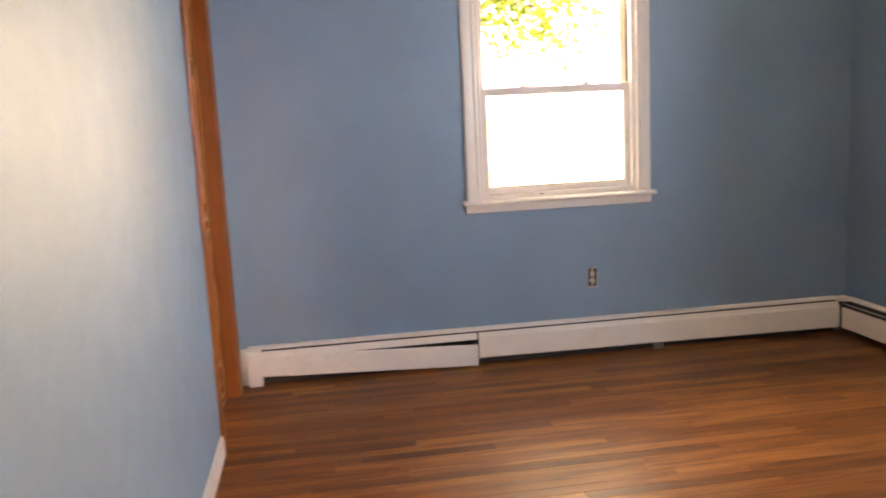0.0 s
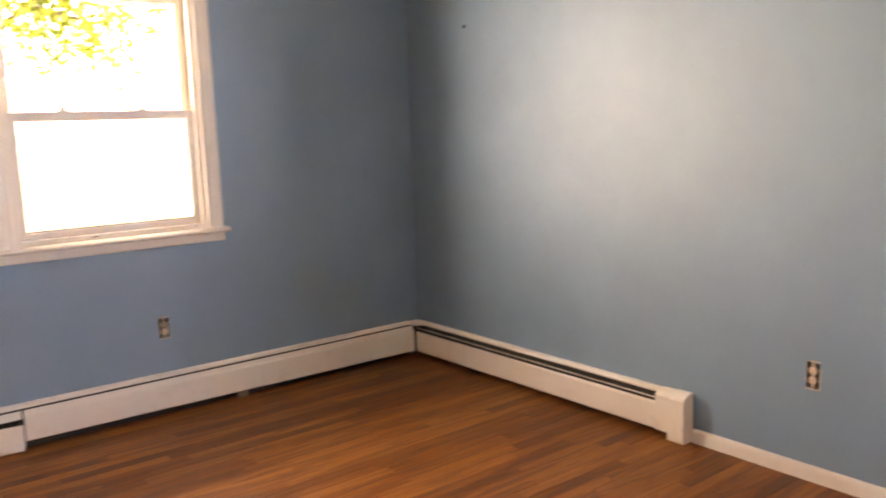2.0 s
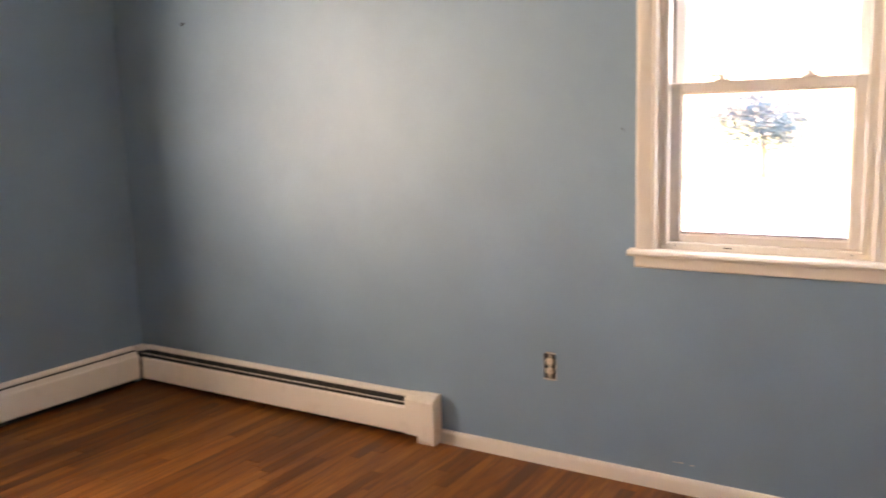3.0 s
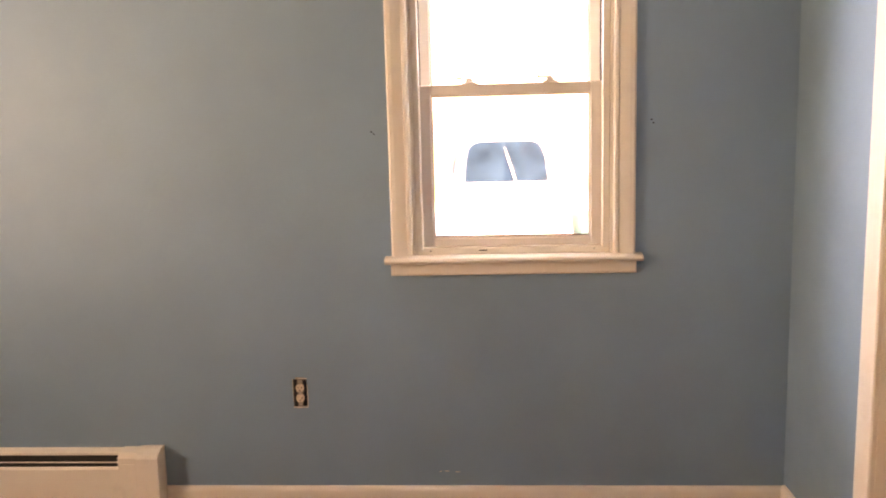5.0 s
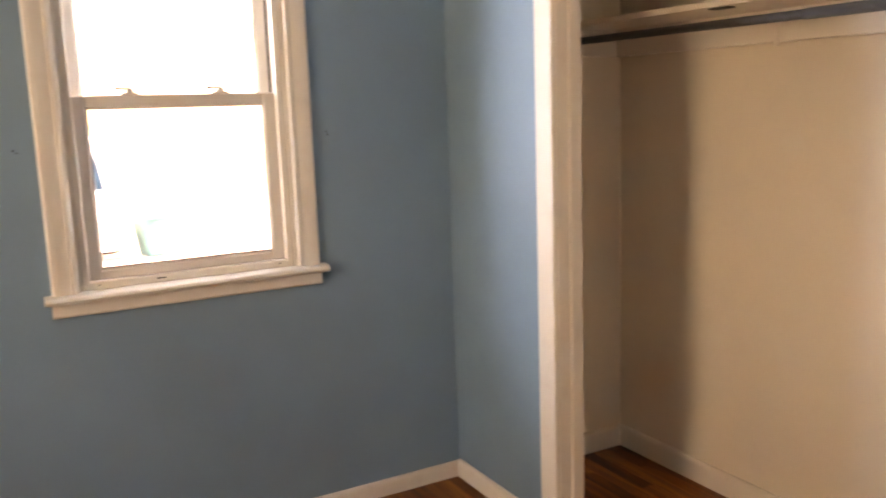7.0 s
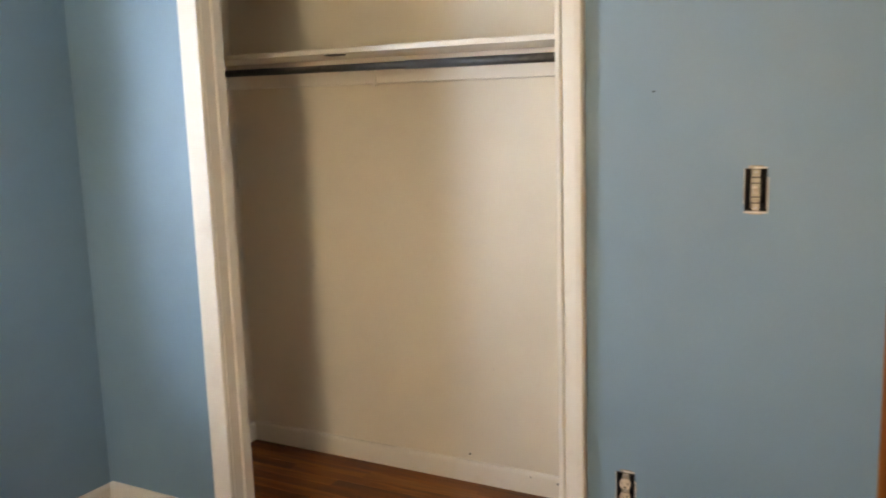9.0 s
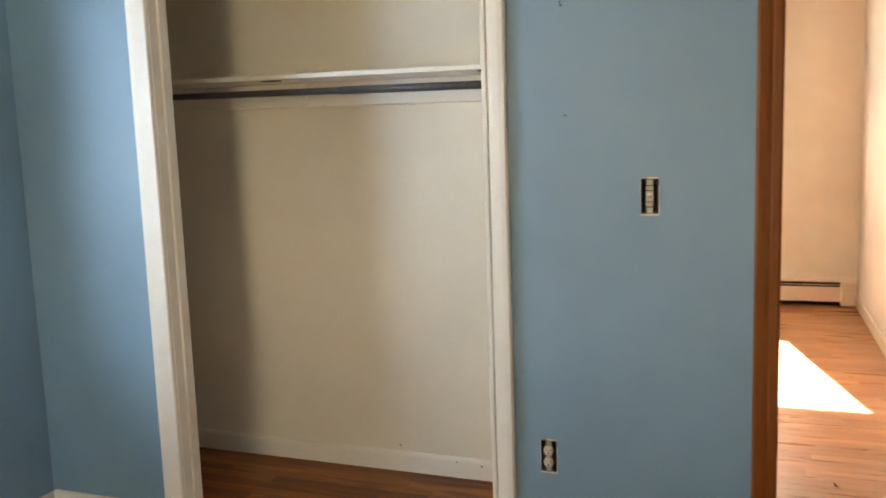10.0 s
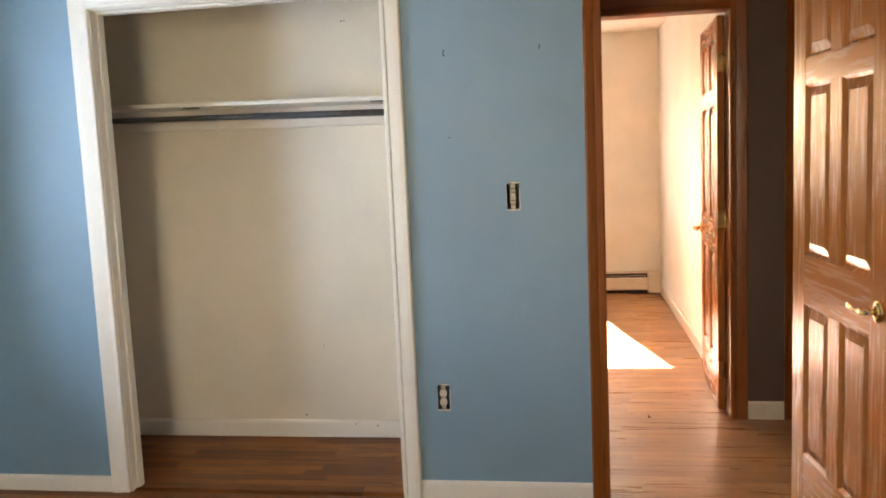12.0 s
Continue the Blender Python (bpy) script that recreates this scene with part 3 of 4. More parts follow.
box(br, xb - 0.008, xb + 0.008, CL_BACK + 0.0385, CL_BACK + 0.046, SHELF_Z - 0.110, SHELF_Z - 0.001)
part("support_block", sag(br), TRIM, shelf)
# two thin dark strips below the front edge of the board
for xb in (-0.83, -1.72):
    arm = B(xb - 0.036, xb + 0.036, -4.618, -4.582, SHELF_Z - 0.005, SHELF_Z - 0.0005, bevel=0.001)
    part("shelf_bracket", sag(arm), BOXMETAL, shelf, "thin dark strip under the shelf front")

closet_rod = thing("closet_rod", "dark grey metal hanging rod under the shelf", "closet rod")
part("pole", rod(bmesh.new(), (CL_W + 0.02, -4.56, 1.581), (CL_E - 0.02, -4.56, 1.614), 0.0130, 20), RODMETAL, closet_rod, "", True)
part("pole_sleeve", rod(bmesh.new(), (-1.15, -4.56, 1.5954), (CL_W + 0.02, -4.56, 1.581), 0.0150, 20), RODMETAL, closet_rod, "", True)
for x, s, z in ((CL_W + 0.0201, 1, 1.581), (CL_E - 0.0201, -1, 1.614)):
    part("rod_socket", rod(bmesh.new(), (x, -4.56, z), (x + s * 0.02, -4.56, z), 0.027, 20), STEEL, closet_rod, "", True)


socket = thing("rod_support_plate", "white painted plate with two dark screws on the closet wall", "plate", pose(-1.70, CL_BACK + 0.0385, 1.585))
part("plate", B(-0.035, 0.035, 0.0, 0.012, -0.045, 0.02, bevel=0.002), TRIM, socket)
for z in (-0.03, -0.005):
    part("screw", rod(bmesh.new(), (-0.012, 0.011, z), (-0.012, 0.0145, z), 0.004, 10), BOXMETAL, socket)


# ---------- baseboards ----------
def baseboard(name, m, u0, u1, label="white painted wooden baseboard", h=0.086):
    pro = [(0, 0), (0.013, 0), (0.013, h - 0.016), (0.0115, h - 0.008), (0.008, h - 0.002), (0.004, h), (0, h)]
    ob = new(name, mesh_from(prism(bmesh.new(), pro, u0, u1, lambda p, q, s: (s, p, q)), name, TRIM))
    ob.matrix_world = m
    return tagged(ob, label, "baseboard", kind="structure")


baseboard("baseboard", ON_E, -4.135, -1.948, h=0.060)
baseboard("baseboard", ON_S, -0.564, -0.0125, h=0.068)
baseboard("baseboard", ON_S, -2.610, -1.925, h=0.076)
baseboard("baseboard", ON_W, 0.940, 4.06)
closet_base = baseboard("baseboard", pose(0, CL_BACK, 0), CL_W, CL_E, "cream painted closet baseboard")
baseboard("baseboard", pose(CL_E, 0, 0, 0, 0, 90), CL_BACK + 0.0125, CL_FRONT, "cream painted closet baseboard")
baseboard("baseboard", pose(CL_W, 0, 0, 0, 0, -90), -CL_FRONT, -CL_BACK - 0.0125, "cream painted closet baseboard")
baseboard("baseboard", pose(0, HALL_S, 0), -3.579, -3.408, "short white baseboard on the brown hallway wall", 0.09)
baseboard("baseboard", pose(FAR_W, 0, 0, 0, 0, -90), -FAR_N, -FAR_S, "white baseboard of the sunlit room")


# ---------- baseboard heaters ----------
def heater(name, m, u0, u1, panels, caps, label, open_slot=False):
    """Hydronic baseboard: back plate, hood, damper blade, finned element, front panels, end caps.
    panels: (ua, ub, bottom at ua, top at ua, bottom at ub, top at ub); caps: (ua, ub, top)."""
    h = thing(name, label, "heater", m, group="baseboard heaters")
    # plate coloured dark for the shade inside and beneath the heater
    part("back_plate", B(u0, u1, 0.001, 0.004, 0.001, 0.19), BOXMETAL, h)
    hood = [(0.001, 0.206), (0.020, 0.204), (0.034, 0.199), (0.036, 0.196), (0.0355, 0.189), (0.034, 0.189), (0.033, 0.195), (0.020, 0.199), (0.001, 0.201)]
    part("hood", prism(bmesh.new(), hood, u0, u1, lambda p, q, s: (s, p, q)), HEATER, h)
    if open_slot:
        blade = [(0.0520, 0.170), (0.0550, 0.168), (0.0565, 0.1705), (0.0535, 0.1725)]
    else:
        blade = [(0.041, 0.1805), (0.0425, 0.182), (0.0535, 0.148), (0.052, 0.147)]
    part("damper", prism(bmesh.new(), blade, u0, u1, lambda p, q, s: (s, p, q)), HEATER, h)
    el = bmesh.new()
    rod(el, (u0 + 0.01, 0.030, 0.095), (u1 - 0.01, 0.030, 0.095), 0.011, 10)
    n = int((u1 - u0) / 0.03)
    for i in range(n):
        u = u0 + 0.03 + i * 0.03
        if u < u1 - 0.02:
            box(el, u, u + 0.002, 0.008, 0.052, 0.065, 0.130)
    part("finned_element", el, FIN, h)
    for ua, ub, b0, t0, b1, t1 in panels:
        pb = bmesh.new()
        ring = []
        for u, b, t in ((ua, b0, t0), (ub, b1, t1)):
            ring.append([pb.verts.new((u, d, z)) for d, z in ((0.052, b + 0.004), (0.060, b), (0.066, b + 0.006), (0.066, t - 0.008), (0.062, t), (0.054, t - 0.001), (0.054, t - 0.004), (0.0625, t - 0.010), (0.0625, b + 0.006), (0.054, b + 0.007))])
        k = len(ring[0])
        for i in range(k):
            pb.faces.new((ring[0][i], ring[0][(i + 1) % k], ring[1][(i + 1) % k], ring[1][i]))
        pb.faces.new(ring[0][::-1])
        pb.faces.new(ring[1])
        part("front_panel", pb, HEATER, h)
    for ua, ub, top, foot in caps:
        cb = bmesh.new()
        outline = [(0.0, top), (0.030, top), (0.062, top - 0.014), (0.071, top - 0.026), (0.071, 0.018), (0.067, foot), (0.0, foot)]
        prism(cb, outline, ua, ub, lambda p, q, s: (s, p, q))
        bmesh.ops.bevel(cb, geom=list(cb.edges), offset=0.0025, segments=2, affect="EDGES", profile=0.5)
        part("end_cap", cb, HEATER, h)
    return h


heater_n = heater("baseboard_heater", ON_N, 0.070, 3.395,
                  [(0.075, 2.186, 0.032, 0.162, 0.046, 0.168), (2.192, 3.335, 0.003, 0.122, 0.050, 0.166)],
                  [(3.330, 3.400, 0.203, 0.002)], "cream enamel baseboard heater with a sagging front panel")
part("end_flange", B(3.401, 3.436, 0.001, 0.032, 0.002, 0.196, bevel=0.004), HEATER, heater_n)
# small block on the floor below the front panel
part("foot_bracket", B(1.135, 1.192, 0.036, 0.050, 0.0, 0.034, bevel=0.002), STRAP, heater_n, "small dull metal block under the heater")
part("joint_strip", B(2.186, 2.191, 0.03, 0.067, 0.045, 0.188), BOXMETAL, heater_n)
heater_e = heater("baseboard_heater", ON_E, -1.935, -0.070, [(-1.86, -0.074, 0.034, 0.156, 0.030, 0.150)], [(-1.945, -1.862, 0.214, 0.002)],
                  "cream enamel baseboard heater with open damper slot", True)
part("end_cover", prism(bmesh.new(), [(0.0, 0.209), (0.052, 0.205), (0.069, 0.190), (0.069, 0.168), (0.0, 0.168)], -1.863, -1.80, lambda p, q, s: (s, p, q)), HEATER, heater_e)
part("end_cover_front", B(-1.863, -1.80, 0.055, 0.0685, 0.034, 0.1681, bevel=0.001), HEATER, heater_e)
corner = thing("heater_corner_cover", "dented enamel inside-corner cover joining two heaters", "heater cover")
cb = bmesh.new()
prism(cb, [(-0.001, -0.001), (-0.069, -0.001), (-0.069, -0.058), (-0.058, -0.069), (-0.001, -0.069)], 0.024, 0.178, lambda p, q, s: (p, q, s))
part("cover", cb, BOXMETAL, corner)
cb = bmesh.new()
prism(cb, [(-0.001, -0.001), (-0.060, -0.001), (-0.060, -0.030), (-0.030, -0.060), (-0.001, -0.060)], 0.178, 0.202, lambda p, q, s: (p, q, s))
part("cap", cb, HEATER, corner)
heater("baseboard_heater", pose(0, FAR_S, 0), -3.28, -1.2, [(-3.26, -1.2, 0.034, 0.155, 0.034, 0.155)], [(-3.375, -3.262, 0.212, 0.002)],
                  "white baseboard heater at the far wall of the sunlit room", True)


# ---------- electrical boxes ----------
def wall_box(name, m, c, label, switch=False):
    """An open steel wall box with its device and no cover plate."""
    u, z = c
    t = thing(name, label, "switch" if switch else "outlet", m @ Matrix.Translation((u, 0, z)),
              group="" if switch else "bare wall outlets")
    w, h, dp = 0.0243, 0.0495, 0.054
    shell = bmesh.new()
    box(shell, -w, w, -dp, -dp + 0.002, -h, h)
    box(shell, -w, -w + 0.0018, -dp + 0.002, 0.0005, -h, h)
    box(shell, w - 0.0018, w, -dp + 0.002, 0.0005, -h, h)
    box(shell, -w + 0.0018, w - 0.0018, -dp + 0.002, 0.0005, -h, -h + 0.0018)
    box(shell, -w + 0.0018, w - 0.0018, -dp + 0.002, 0.0005, h - 0.0018, h)
    part("box", shell, BOXMETAL, t, "open dark steel box")
    yk = bmesh.new()
    box(yk, -0.009, 0.009, -0.002, 0.0, -0.052, 0.052, bevel=0.0006)
    for s in (-1, 1):
        box(yk, -0.016, 0.016, -0.0015, 0.0006, s * 0.053 - 0.004, s * 0.053 + 0.004, bevel=0.0006)
    part("yoke", yk, STRAP, t)
    for s in (-1, 1):
        part("screw", rod(bmesh.new(), (0, 0.0, s * 0.0415), (0, 0.0022, s * 0.0415), 0.0032, 10), STEEL, t)
    if switch:
        part("device_body", B(-0.0115, 0.0115, -0.038, -0.002, -0.033, 0.033, bevel=0.002), BOXMETAL, t)
        part("mounting_plate", B(-0.0105, 0.0105, -0.001, 0.0022, -0.027, 0.027, bevel=0.001), STRAP, t)
        for z in (-0.030, -0.016, 0.016, 0.030):
            part("strap_gap", B(-0.0095, 0.0095, 0.0021, 0.0026, z - 0.0012, z + 0.0012), DARK, t)
        tg = bmesh.new()
        prism(tg, [(-0.009, 0.002), (0.004, 0.002), (0.0095, 0.014), (0.004, 0.016)], -0.0048, 0.0048, lambda p, q, s: (s, q, p))
        part("toggle", tg, IVORY, t, "ivory toggle")
    else:
        part("device_body", B(-0.0125, 0.0125, -0.03, -0.001, -0.035, 0.035, bevel=0.002), BOXMETAL, t)
        for s in (-1, 1):
            fb = bmesh.new()
            pts = []
            for i in range(20):
                a = 2 * math.pi * i / 20
                pts.append((0.0150 * math.cos(a), max(-0.0128, min(0.0128, 0.0158 * math.sin(a)))))
            prism(fb, pts, -0.001, 0.0062, lambda p, q, d: (p, d, q + s * 0.0185))
            face = part("receptacle", fb, IVORY, t, "ivory receptacle")
            slots = bmesh.new()
            box(slots, -0.0075, -0.0058, 0.0060, 0.0066, s * 0.0185 - 0.002, s * 0.0185 + 0.006)
            box(slots, 0.0058, 0.0073, 0.0060, 0.0066, s * 0.0185 - 0.001, s * 0.0185 + 0.005)
            rod(slots, (0, 0.0060, s * 0.0185 - 0.008), (0, 0.0066, s * 0.0185 - 0.008), 0.0026, 10)
            part("slots", slots, DARK, face)
        part("screw", rod(bmesh.new(), (0, 0.0, 0), (0, 0.0058, 0), 0.003, 10), STEEL, t)
    # broken plaster round the box
    rim = bmesh.new()
    for x0, x1, z0, z1 in ((-w - 0.002, w + 0.001, -h - 0.005, -h), (-w - 0.0035, -w, -h, h * 0.6), (w, w + 0.002, -h * 0.7, h), (-w, w * 0.2, h, h + 0.0045)):
        box(rim, x0, x1, -0.001, 0.0008, z0, z1)
    part("plaster_edge", rim, PLASTER, t, "chipped bare plaster edge")
    return t


wall_box("wall_outlet", ON_N, OUT1, "ivory duplex outlet without cover plate under the window")
wall_box("wall_outlet", ON_E, OUT2, "ivory duplex outlet without cover plate near the heater")
wall_box("wall_outlet", ON_S, OUT3, "ivory duplex outlet without cover plate near the closet")
wall_box("light_switch", ON_S, SWITCH, "toggle light switch without cover plate in open box", True)


# ---------- nail holes and scuffs in the walls ----------
def pits(m, owner, spots):
    for u, z, r in spots:
        ob = part("nail_hole", rod(bmesh.new(), (u, -0.002, z), (u, 0.0006, z), r, 10), DARK, owner)
        ob.matrix_parent_inverse = owner.matrix_world.inverted()
        ob.matrix_basis = m


bpy.context.view_layer.update()
pits(ON_E, wall_east, [(-0.513, 1.862, 0.009), (-0.530, 1.866, 0.005), (-2.738, 1.312, 0.003), (-2.746, 1.305, 0.0025), (-3.667, 1.330, 0.003), (-3.673, 1.319, 0.003)])
pits(ON_S, wall_south, [(-2.087, 1.779, 0.0035), (-2.085, 1.771, 0.003), (-2.087, 1.762, 0.0035), (-2.096, 1.452, 0.003)])
pits(ON_S @ pose(0, CL_BACK - SOUTH, 0), bpy.data.objects["wall_closet_back"], [(-1.50, 2.035, 0.004), (-1.515, 2.037, 0.003), (-1.207, 0.111, 0.004), (-1.321, 0.467, 0.002)])
pits(pose(0, CL_BACK + 0.013, 0), closet_base, [(-1.576, 0.060, 0.004), (-1.466, 0.068, 0.003)])
hook = thing("wall_hook", "small bent metal hook screwed into the wall", "hook", ON_S @ Matrix.Translation((-2.450, 0, 1.771)))
hb = bmesh.new()
rod(hb, (0, -0.004, 0.010), (0, 0.010, 0.008), 0.0022, 8)
rod(hb, (0, 0.010, 0.008), (0.001, 0.012, -0.008), 0.002, 8)
rod(hb, (0.001, 0.012, -0.008), (0.001, 0.020, -0.006), 0.002, 8)
part("wire", hb, BOXMETAL, hook)
for u0, u1, z in ((-2.972, -2.955, 0.112), (-2.945, -2.938, 0.111), (-3.01, -2.995, 0.109)):
    ob = part("scuff_mark", B(u0, u1, -0.001, 0.0006, z, z + 0.003), PLASTER, wall_east)
    ob.matrix_parent_inverse = wall_east.matrix_world.inverted()
    ob.matrix_basis = ON_E


scrap = thing("floor_scrap", "dark curled scrap lying on the hallway floor", "debris", pose(-2.93, -5.165, 0.0, 0, 0, 70))
scrap_mesh = bmesh.new()
for i in range(4):
    prism(scrap_mesh, [(i * 0.009, 0.001 + 0.0014 * i * i), (i * 0.009 + 0.0095, 0.001 + 0.0014 * (i + 1) ** 2), (i * 0.009 + 0.0095, 0.0025 + 0.0014 * (i + 1) ** 2), (i * 0.009, 0.0025 + 0.0014 * i * i)],
          -0.006 + 0.0008 * i, 0.006 - 0.0012 * i, lambda p, q, v: (p, v, q))
part("curl", scrap_mesh, BOXMETAL, scrap)


# ---------- outdoors ----------
GROUND = -0.45
gb = bmesh.new()
bmesh.ops.create_grid(gb, x_segments=40, y_segments=40, size=600, matrix=Matrix.Translation((0, 0, GROUND)))
tagged(new("ground", mesh_from(gb, "ground", LAWN)), "sunlit lawn that reaches the horizon", "ground", kind="structure")
slab("driveway", "pale concrete driveway beside the house", CONCRETE, 6.0, 17.0, -16.0, 7.0, GROUND - 0.1, GROUND + 0.02, "driveway")


def tree(x, y, h, spread, leaves, seed, label, low=0.30, leaf=None):
    rnd = random.Random(seed)
    t = thing("tree", label, "tree", Matrix.Translation((x, y, GROUND)), group="trees round the house")
    tb = bmesh.new()
    k0 = min(1.0, h / 8)
    rod(tb, (0, 0, -0.1), (0.1, 0.05, h * 0.35), 0.24 * k0, 12, 0.17 * k0)
    rod(tb, (0.1, 0.05, h * 0.33), (0.0, 0.2, h * 0.75), 0.17 * k0, 10, 0.07 * k0)
    tips = []
    for i in range(22):
        a = rnd.uniform(0, 2 * math.pi)
        z0 = h * rnd.uniform(low, 0.7)
        r = spread * rnd.uniform(0.45, 1.0)
        e = Vector((math.cos(a) * r, math.sin(a) * r, z0 + rnd.uniform(-0.02, 0.22) * h))
        s = Vector((0.06, 0.1, z0))
        k = s.lerp(e, 0.5) + Vector((0, 0, 0.05 * h))
        rod(tb, s, k, 0.06 * k0, 7, 0.035 * k0)
        rod(tb, k, e, 0.035 * k0, 6, 0.012 * k0)
        tips += [e, k, s.lerp(e, 0.75)]
    part("trunk", tb, BARK, t, "grey-brown bark")
    vs, fs = [], []
    for i in range(leaves):
        c = rnd.choice(tips) + Vector((rnd.gauss(0, 0.40), rnd.gauss(0, 0.40), rnd.gauss(0, 0.30)))
        q = Euler((rnd.uniform(-1, 1), rnd.uniform(-1, 1), rnd.uniform(0, 6.3))).to_matrix()
        s = rnd.uniform(0.035, 0.08)
        n = len(vs)
        for p in ((-s, 0, 0), (-0.2 * s, -0.5 * s, 0.1 * s), (s, 0, 0), (-0.2 * s, 0.5 * s, 0.1 * s)):
            vs.append(c + q @ Vector(p))
        fs += [(n, n + 1, n + 2), (n, n + 2, n + 3)]
    me = bpy.data.meshes.new("crown")
    me.from_pydata([tuple(v) for v in vs], [], fs)
    me.materials.append(leaf or LEAF)
    ob = new("crown", me)
    ob.parent = t
    return t


# unseen slab, added so its eave keeps sun off the east window
roof = slab("roof", "unseen added roof slab whose east eave blocks the sun", OUTSIDE, -5.3, 0.80, -9.05, 0.30, CEILING + 0.121, CEILING + 0.30, "roof")


tree(-1.2, 7.2, 7.5, 3.4, 46000, 3, "leafy green tree outside the window", 0.34)
tree(12.0, 16.0, 9.0, 3.6, 12000, 5, "tall leafy green tree in the yard")
tree(-14.0, 15.0, 9.0, 3.6, 9000, 8, "tall leafy green tree in the yard")
tree(26.0, 9.5, 8.0, 3.4, 10000, 11, "leafy green tree across the driveway")
tree(27.0, -14.0, 8.0, 3.4, 10000, 12, "leafy green tree across the driveway")


def car(m):
    """A white hatch-backed car seen from behind."""
    c = thing("parked_car", "white parked car with dark tinted windows", "car", m)
    body = bmesh.new()
    low = [(-2.2, 0.17), (2.2, 0.17), (2.25, 0.55), (2.15, 0.80), (1.0, 0.90), (-2.05, 0.93), (-2.22, 0.74)]
    prism(body, low, -0.88, 0.88, lambda p, q, s: (p, s, q))
    bmesh.ops.bevel(body, geom=list(body.edges), offset=0.06, segments=3, affect="EDGES", profile=0.5)
    part("body", body, CARPAINT, c)
    cab = bmesh.new()
    lo = [cab.verts.new(p) for p in ((-2.0, -0.82, 0.90), (1.0, -0.82, 0.87), (1.0, 0.82, 0.87), (-2.0, 0.82, 0.90))]
    hi = [cab.verts.new(p) for p in ((-1.65, -0.62, 1.66), (0.15, -0.62, 1.66), (0.15, 0.62, 1.66), (-1.65, 0.62, 1.66))]
    cab.faces.new(hi)
    cab.faces.new(lo[::-1])
    for i in range(4):
        cab.faces.new((lo[i], lo[(i + 1) % 4], hi[(i + 1) % 4], hi[i]))
    bmesh.ops.bevel(cab, geom=list(cab.edges), offset=0.05, segments=3, affect="EDGES", profile=0.5)
    part("cabin", cab, CARPAINT, c)
    # glazing: rear, front and the sides, a little proud of the cabin
    def glaze(quad):
        g = bmesh.new()
        q = [Vector(p) for p in quad]
        n = (q[1] - q[0]).cross(q[-1] - q[0]).normalized()
        n = n if n.length else Vector((1, 0, 0))
        a = [g.verts.new(p + n * 0.012) for p in q]
        b = [g.verts.new(p - n * 0.02) for p in q]
        g.faces.new(a)
        g.faces.new(b[::-1])
        for i in range(len(q)):
            g.faces.new((a[i], a[(i + 1) % len(q)], b[(i + 1) % len(q)], b[i]))
        part("window", g, CARGLASS, c)
    rear = [(0.70, 0.0), (-0.70, 0.0), (-0.69, 0.25), (-0.67, 0.55), (-0.63, 0.80), (-0.56, 0.93), (-0.44, 1.0), (0.44, 1.0), (0.56, 0.93), (0.63, 0.80), (0.67, 0.55), (0.69, 0.25)]
    glaze([(-1.972 + 0.26 * h, y * 0.89, 0.955 + 0.59 * h) for y, h in rear])
    glaze(((0.90, -0.68, 0.97), (0.90, 0.68, 0.97), (0.24, 0.56, 1.58), (0.24, -0.56, 1.58)))
    for s in (-1, 1):
        for x0, x1, x2, x3 in ((-1.72, -0.62, -0.62, -1.50), (-0.52, 0.72, 0.18, -0.52)):
            pts = ((x0, 0.795 * s, 1.06), (x1, 0.795 * s, 1.06), (x2, 0.648 * s, 1.48), (x3, 0.648 * s, 1.48))
            glaze(pts if s < 0 else (pts[1], pts[0], pts[3], pts[2]))
        for x in (-1.38, 1.38):
            w = part("wheel", rod(bmesh.new(), (x, s * 0.66, 0.32), (x, s * 0.86, 0.32), 0.32, 28), RUBBER, c)
            part("rim", rod(bmesh.new(), (x, s * 0.85, 0.32), (x, s * 0.868, 0.32), 0.20, 20), STEEL, w)
        part("tail_lamp", B(-2.235, -2.12, s * 0.62 - 0.10, s * 0.62 + 0.10, 0.72, 0.94, bevel=0.02), CLEARLENS, c)
    # thin pale rod slanting down across the rear glass
    part("rear_wiper", rod(bmesh.new(), (-1.724, 0.03, 1.525), (-1.985, -0.13, 0.975), 0.007, 8, 0.011), CARPAINT, c, "pale slanting streak on the rear window")
    part("bumper", B(-2.32, -2.16, -0.87, 0.87, 0.13, 0.60, bevel=0.05, seg=2), CARPAINT, c)
    return c


def bin_with_lid(m):
    """A tapered plastic bin with a rim and a lid."""
    t = thing("storage_bin", "teal plastic bin standing on the driveway beside the car", "bin", m)
    body = bmesh.new()
    lo = [body.verts.new(p) for p in ((-0.20, -0.20, 0), (0.20, -0.20, 0), (0.20, 0.20, 0), (-0.20, 0.20, 0))]
    hi = [body.verts.new(p) for p in ((-0.26, -0.26, 0.52), (0.26, -0.26, 0.52), (0.26, 0.26, 0.52), (-0.26, 0.26, 0.52))]
    body.faces.new(lo[::-1])
    body.faces.new(hi)
    for i in range(4):
        body.faces.new((lo[i], lo[(i + 1) % 4], hi[(i + 1) % 4], hi[i]))
    bmesh.ops.bevel(body, geom=list(body.edges), offset=0.02, segments=2, affect="EDGES", profile=0.5)
    part("body", body, TEAL, t)
    part("lid", B(-0.28, 0.28, -0.28, 0.28, 0.515, 0.56, bevel=0.015, seg=2), TEAL, t)


bin_with_lid(pose(9.4, -4.62, GROUND + 0.02, 0, 0, 12))
car(pose(11.4, -3.28, GROUND + 0.02, 0, 0, 3))


tree(22.0, 0.9, 2.7, 1.9, 6500, 17, "low dark evergreen shrub beside the driveway", 0.25, LEAF_DARK)


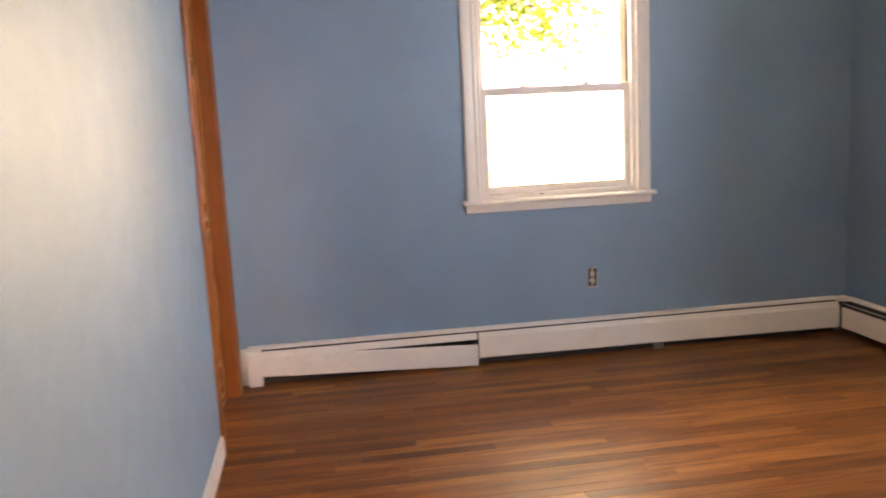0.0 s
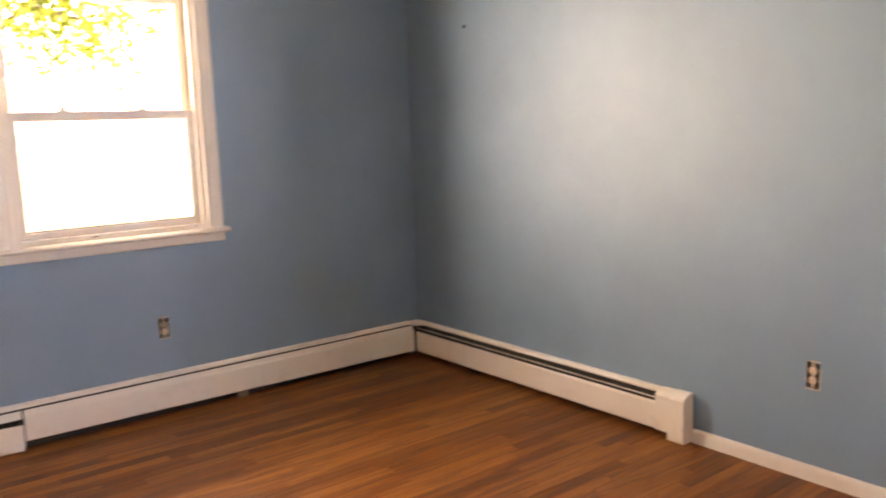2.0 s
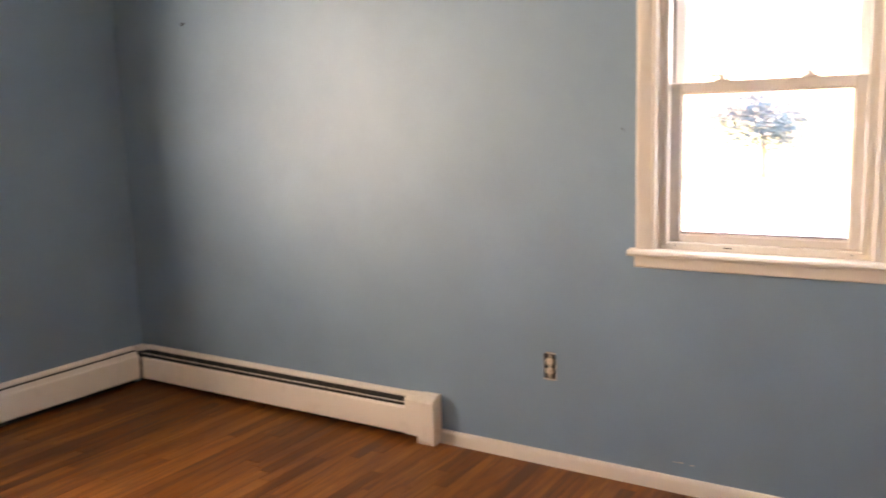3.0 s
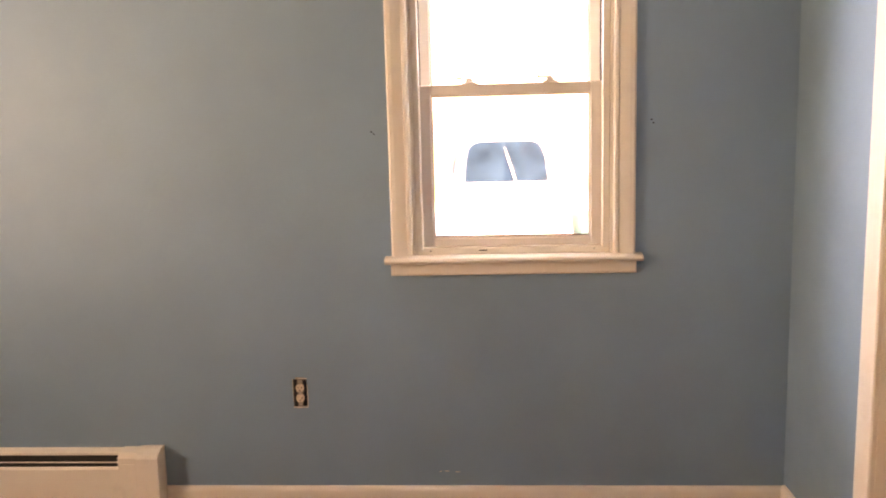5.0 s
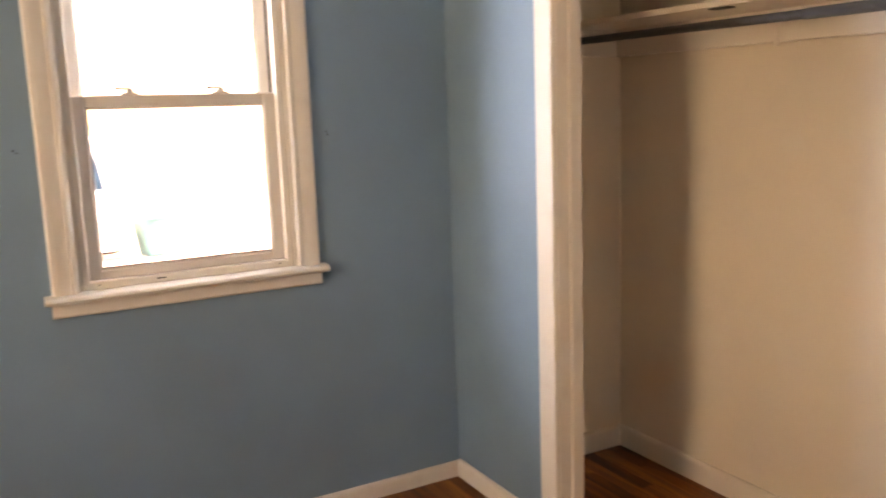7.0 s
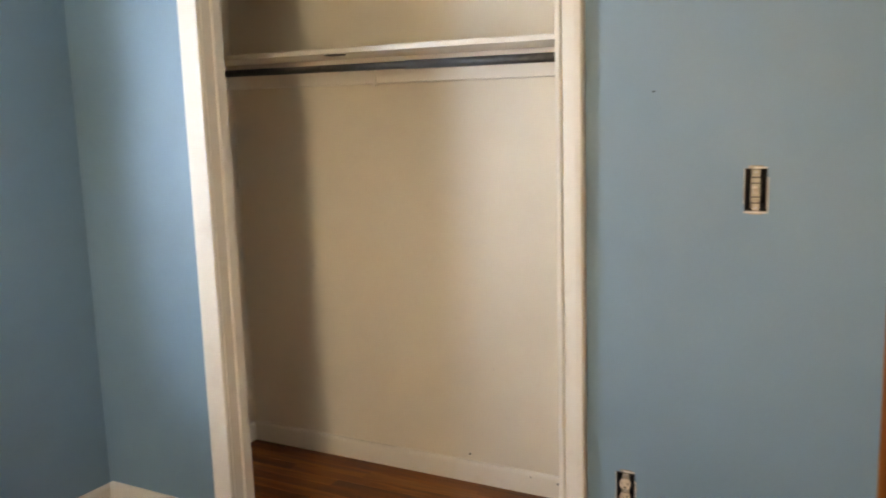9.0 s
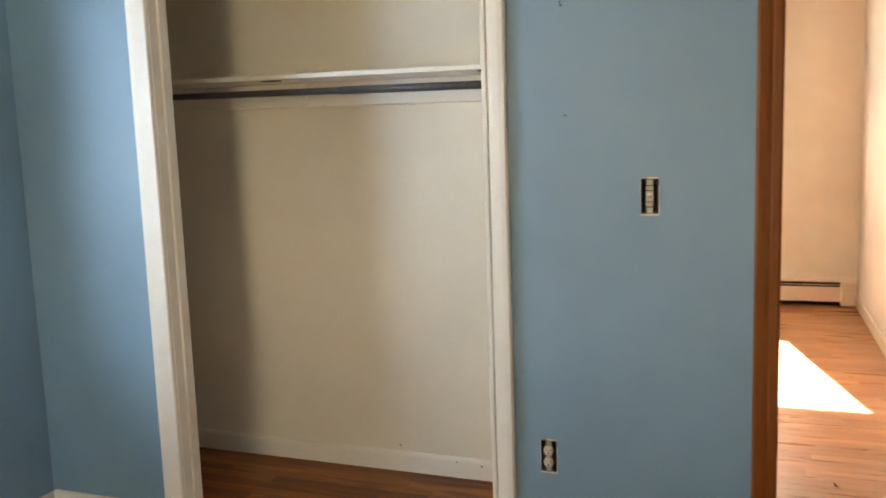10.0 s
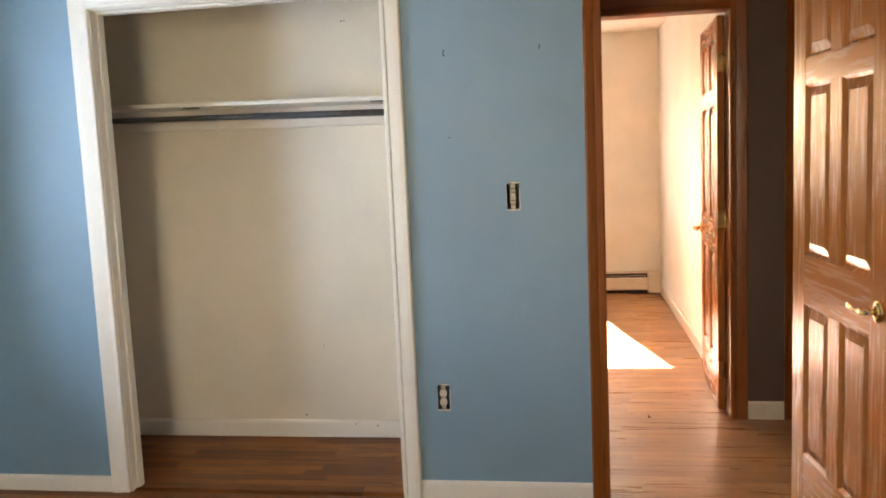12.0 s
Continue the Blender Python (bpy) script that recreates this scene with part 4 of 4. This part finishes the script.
# ---------- floors: oak strips ----------
def strip_mesh(length, width, plank_mat, cache={}):
    key = (round(length, 2), width, plank_mat.name)
    if key not in cache:
        bm = bmesh.new()
        l, w, e = key[0] - 0.0005, width - 0.0005, 0.0008
        top = [bm.verts.new(p) for p in ((e, e, 0), (l - e, e, 0), (l - e, w - e, 0), (e, w - e, 0))]
        mid = [bm.verts.new(p) for p in ((0, 0, -e), (l, 0, -e), (l, w, -e), (0, w, -e))]
        bot = [bm.verts.new(p) for p in ((0, 0, -0.018), (l, 0, -0.018), (l, w, -0.018), (0, w, -0.018))]
        bm.faces.new(top)
        for a, b in ((mid, top), (bot, mid)):
            for i in range(4):
                bm.faces.new((a[i], a[(i + 1) % 4], b[(i + 1) % 4], b[i]))
        cache[key] = mesh_from(bm, "plank", plank_mat)
    return cache[key]


STRIP = 0.0572
floor = slab("floor", "amber varnished oak strip floor of the blue bedroom", SUB, -3.55, 0.1, SOUTH - 0.003, 0.1, -0.16, -0.0185, "floor")
rnd = random.Random(21)


def rows_of(y_from, y_to, x_from, x_to, lengths):
    y = y_from
    while y < y_to:
        x, first = x_from, rnd.uniform(0.25, 0.9)
        while x < x_to - 0.02:
            l = round(min(first or rnd.choice(lengths), x_to - x), 2)
            first = 0
            yield x, y, l
            x += l
        y += STRIP


for x, y, l in rows_of(SOUTH - 0.001, 0.02, -3.5, 0.06, (0.55, 0.7, 0.85, 0.95, 1.1, 1.25, 1.4, 1.6)):
    ob = new("plank", strip_mesh(l, STRIP, PLANK))
    ob.parent = floor
    ob.location = (x, y, -rnd.uniform(0, 0.0006))

floor_2 = slab("floor_hall", "amber varnished oak strip floor of closet, hallway and next room", SUB, -5.1, 0.1, -9.0, SOUTH - 0.003, -0.16, -0.0185, "floor")
lengths = (0.5, 0.7, 0.85, 0.95, 1.1, 1.3)
first_row = -8.98 + 65 * STRIP
# next room and hallway take the lit copy, the closet the plain oak
spans = ((PLANK_LIT, rows_of(-8.98, FAR_N - 0.001, FAR_W - 0.06, FAR_E + 0.06, lengths)),
         (PLANK_LIT, rows_of(first_row, SOUTH - 0.058, -5.02, -2.10, lengths)),
         (PLANK, rows_of(first_row, SOUTH - 0.058, -2.10, -0.05, lengths)))
for plank_mat, strips in spans:
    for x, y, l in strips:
        ob = new("plank", strip_mesh(l, STRIP, plank_mat))
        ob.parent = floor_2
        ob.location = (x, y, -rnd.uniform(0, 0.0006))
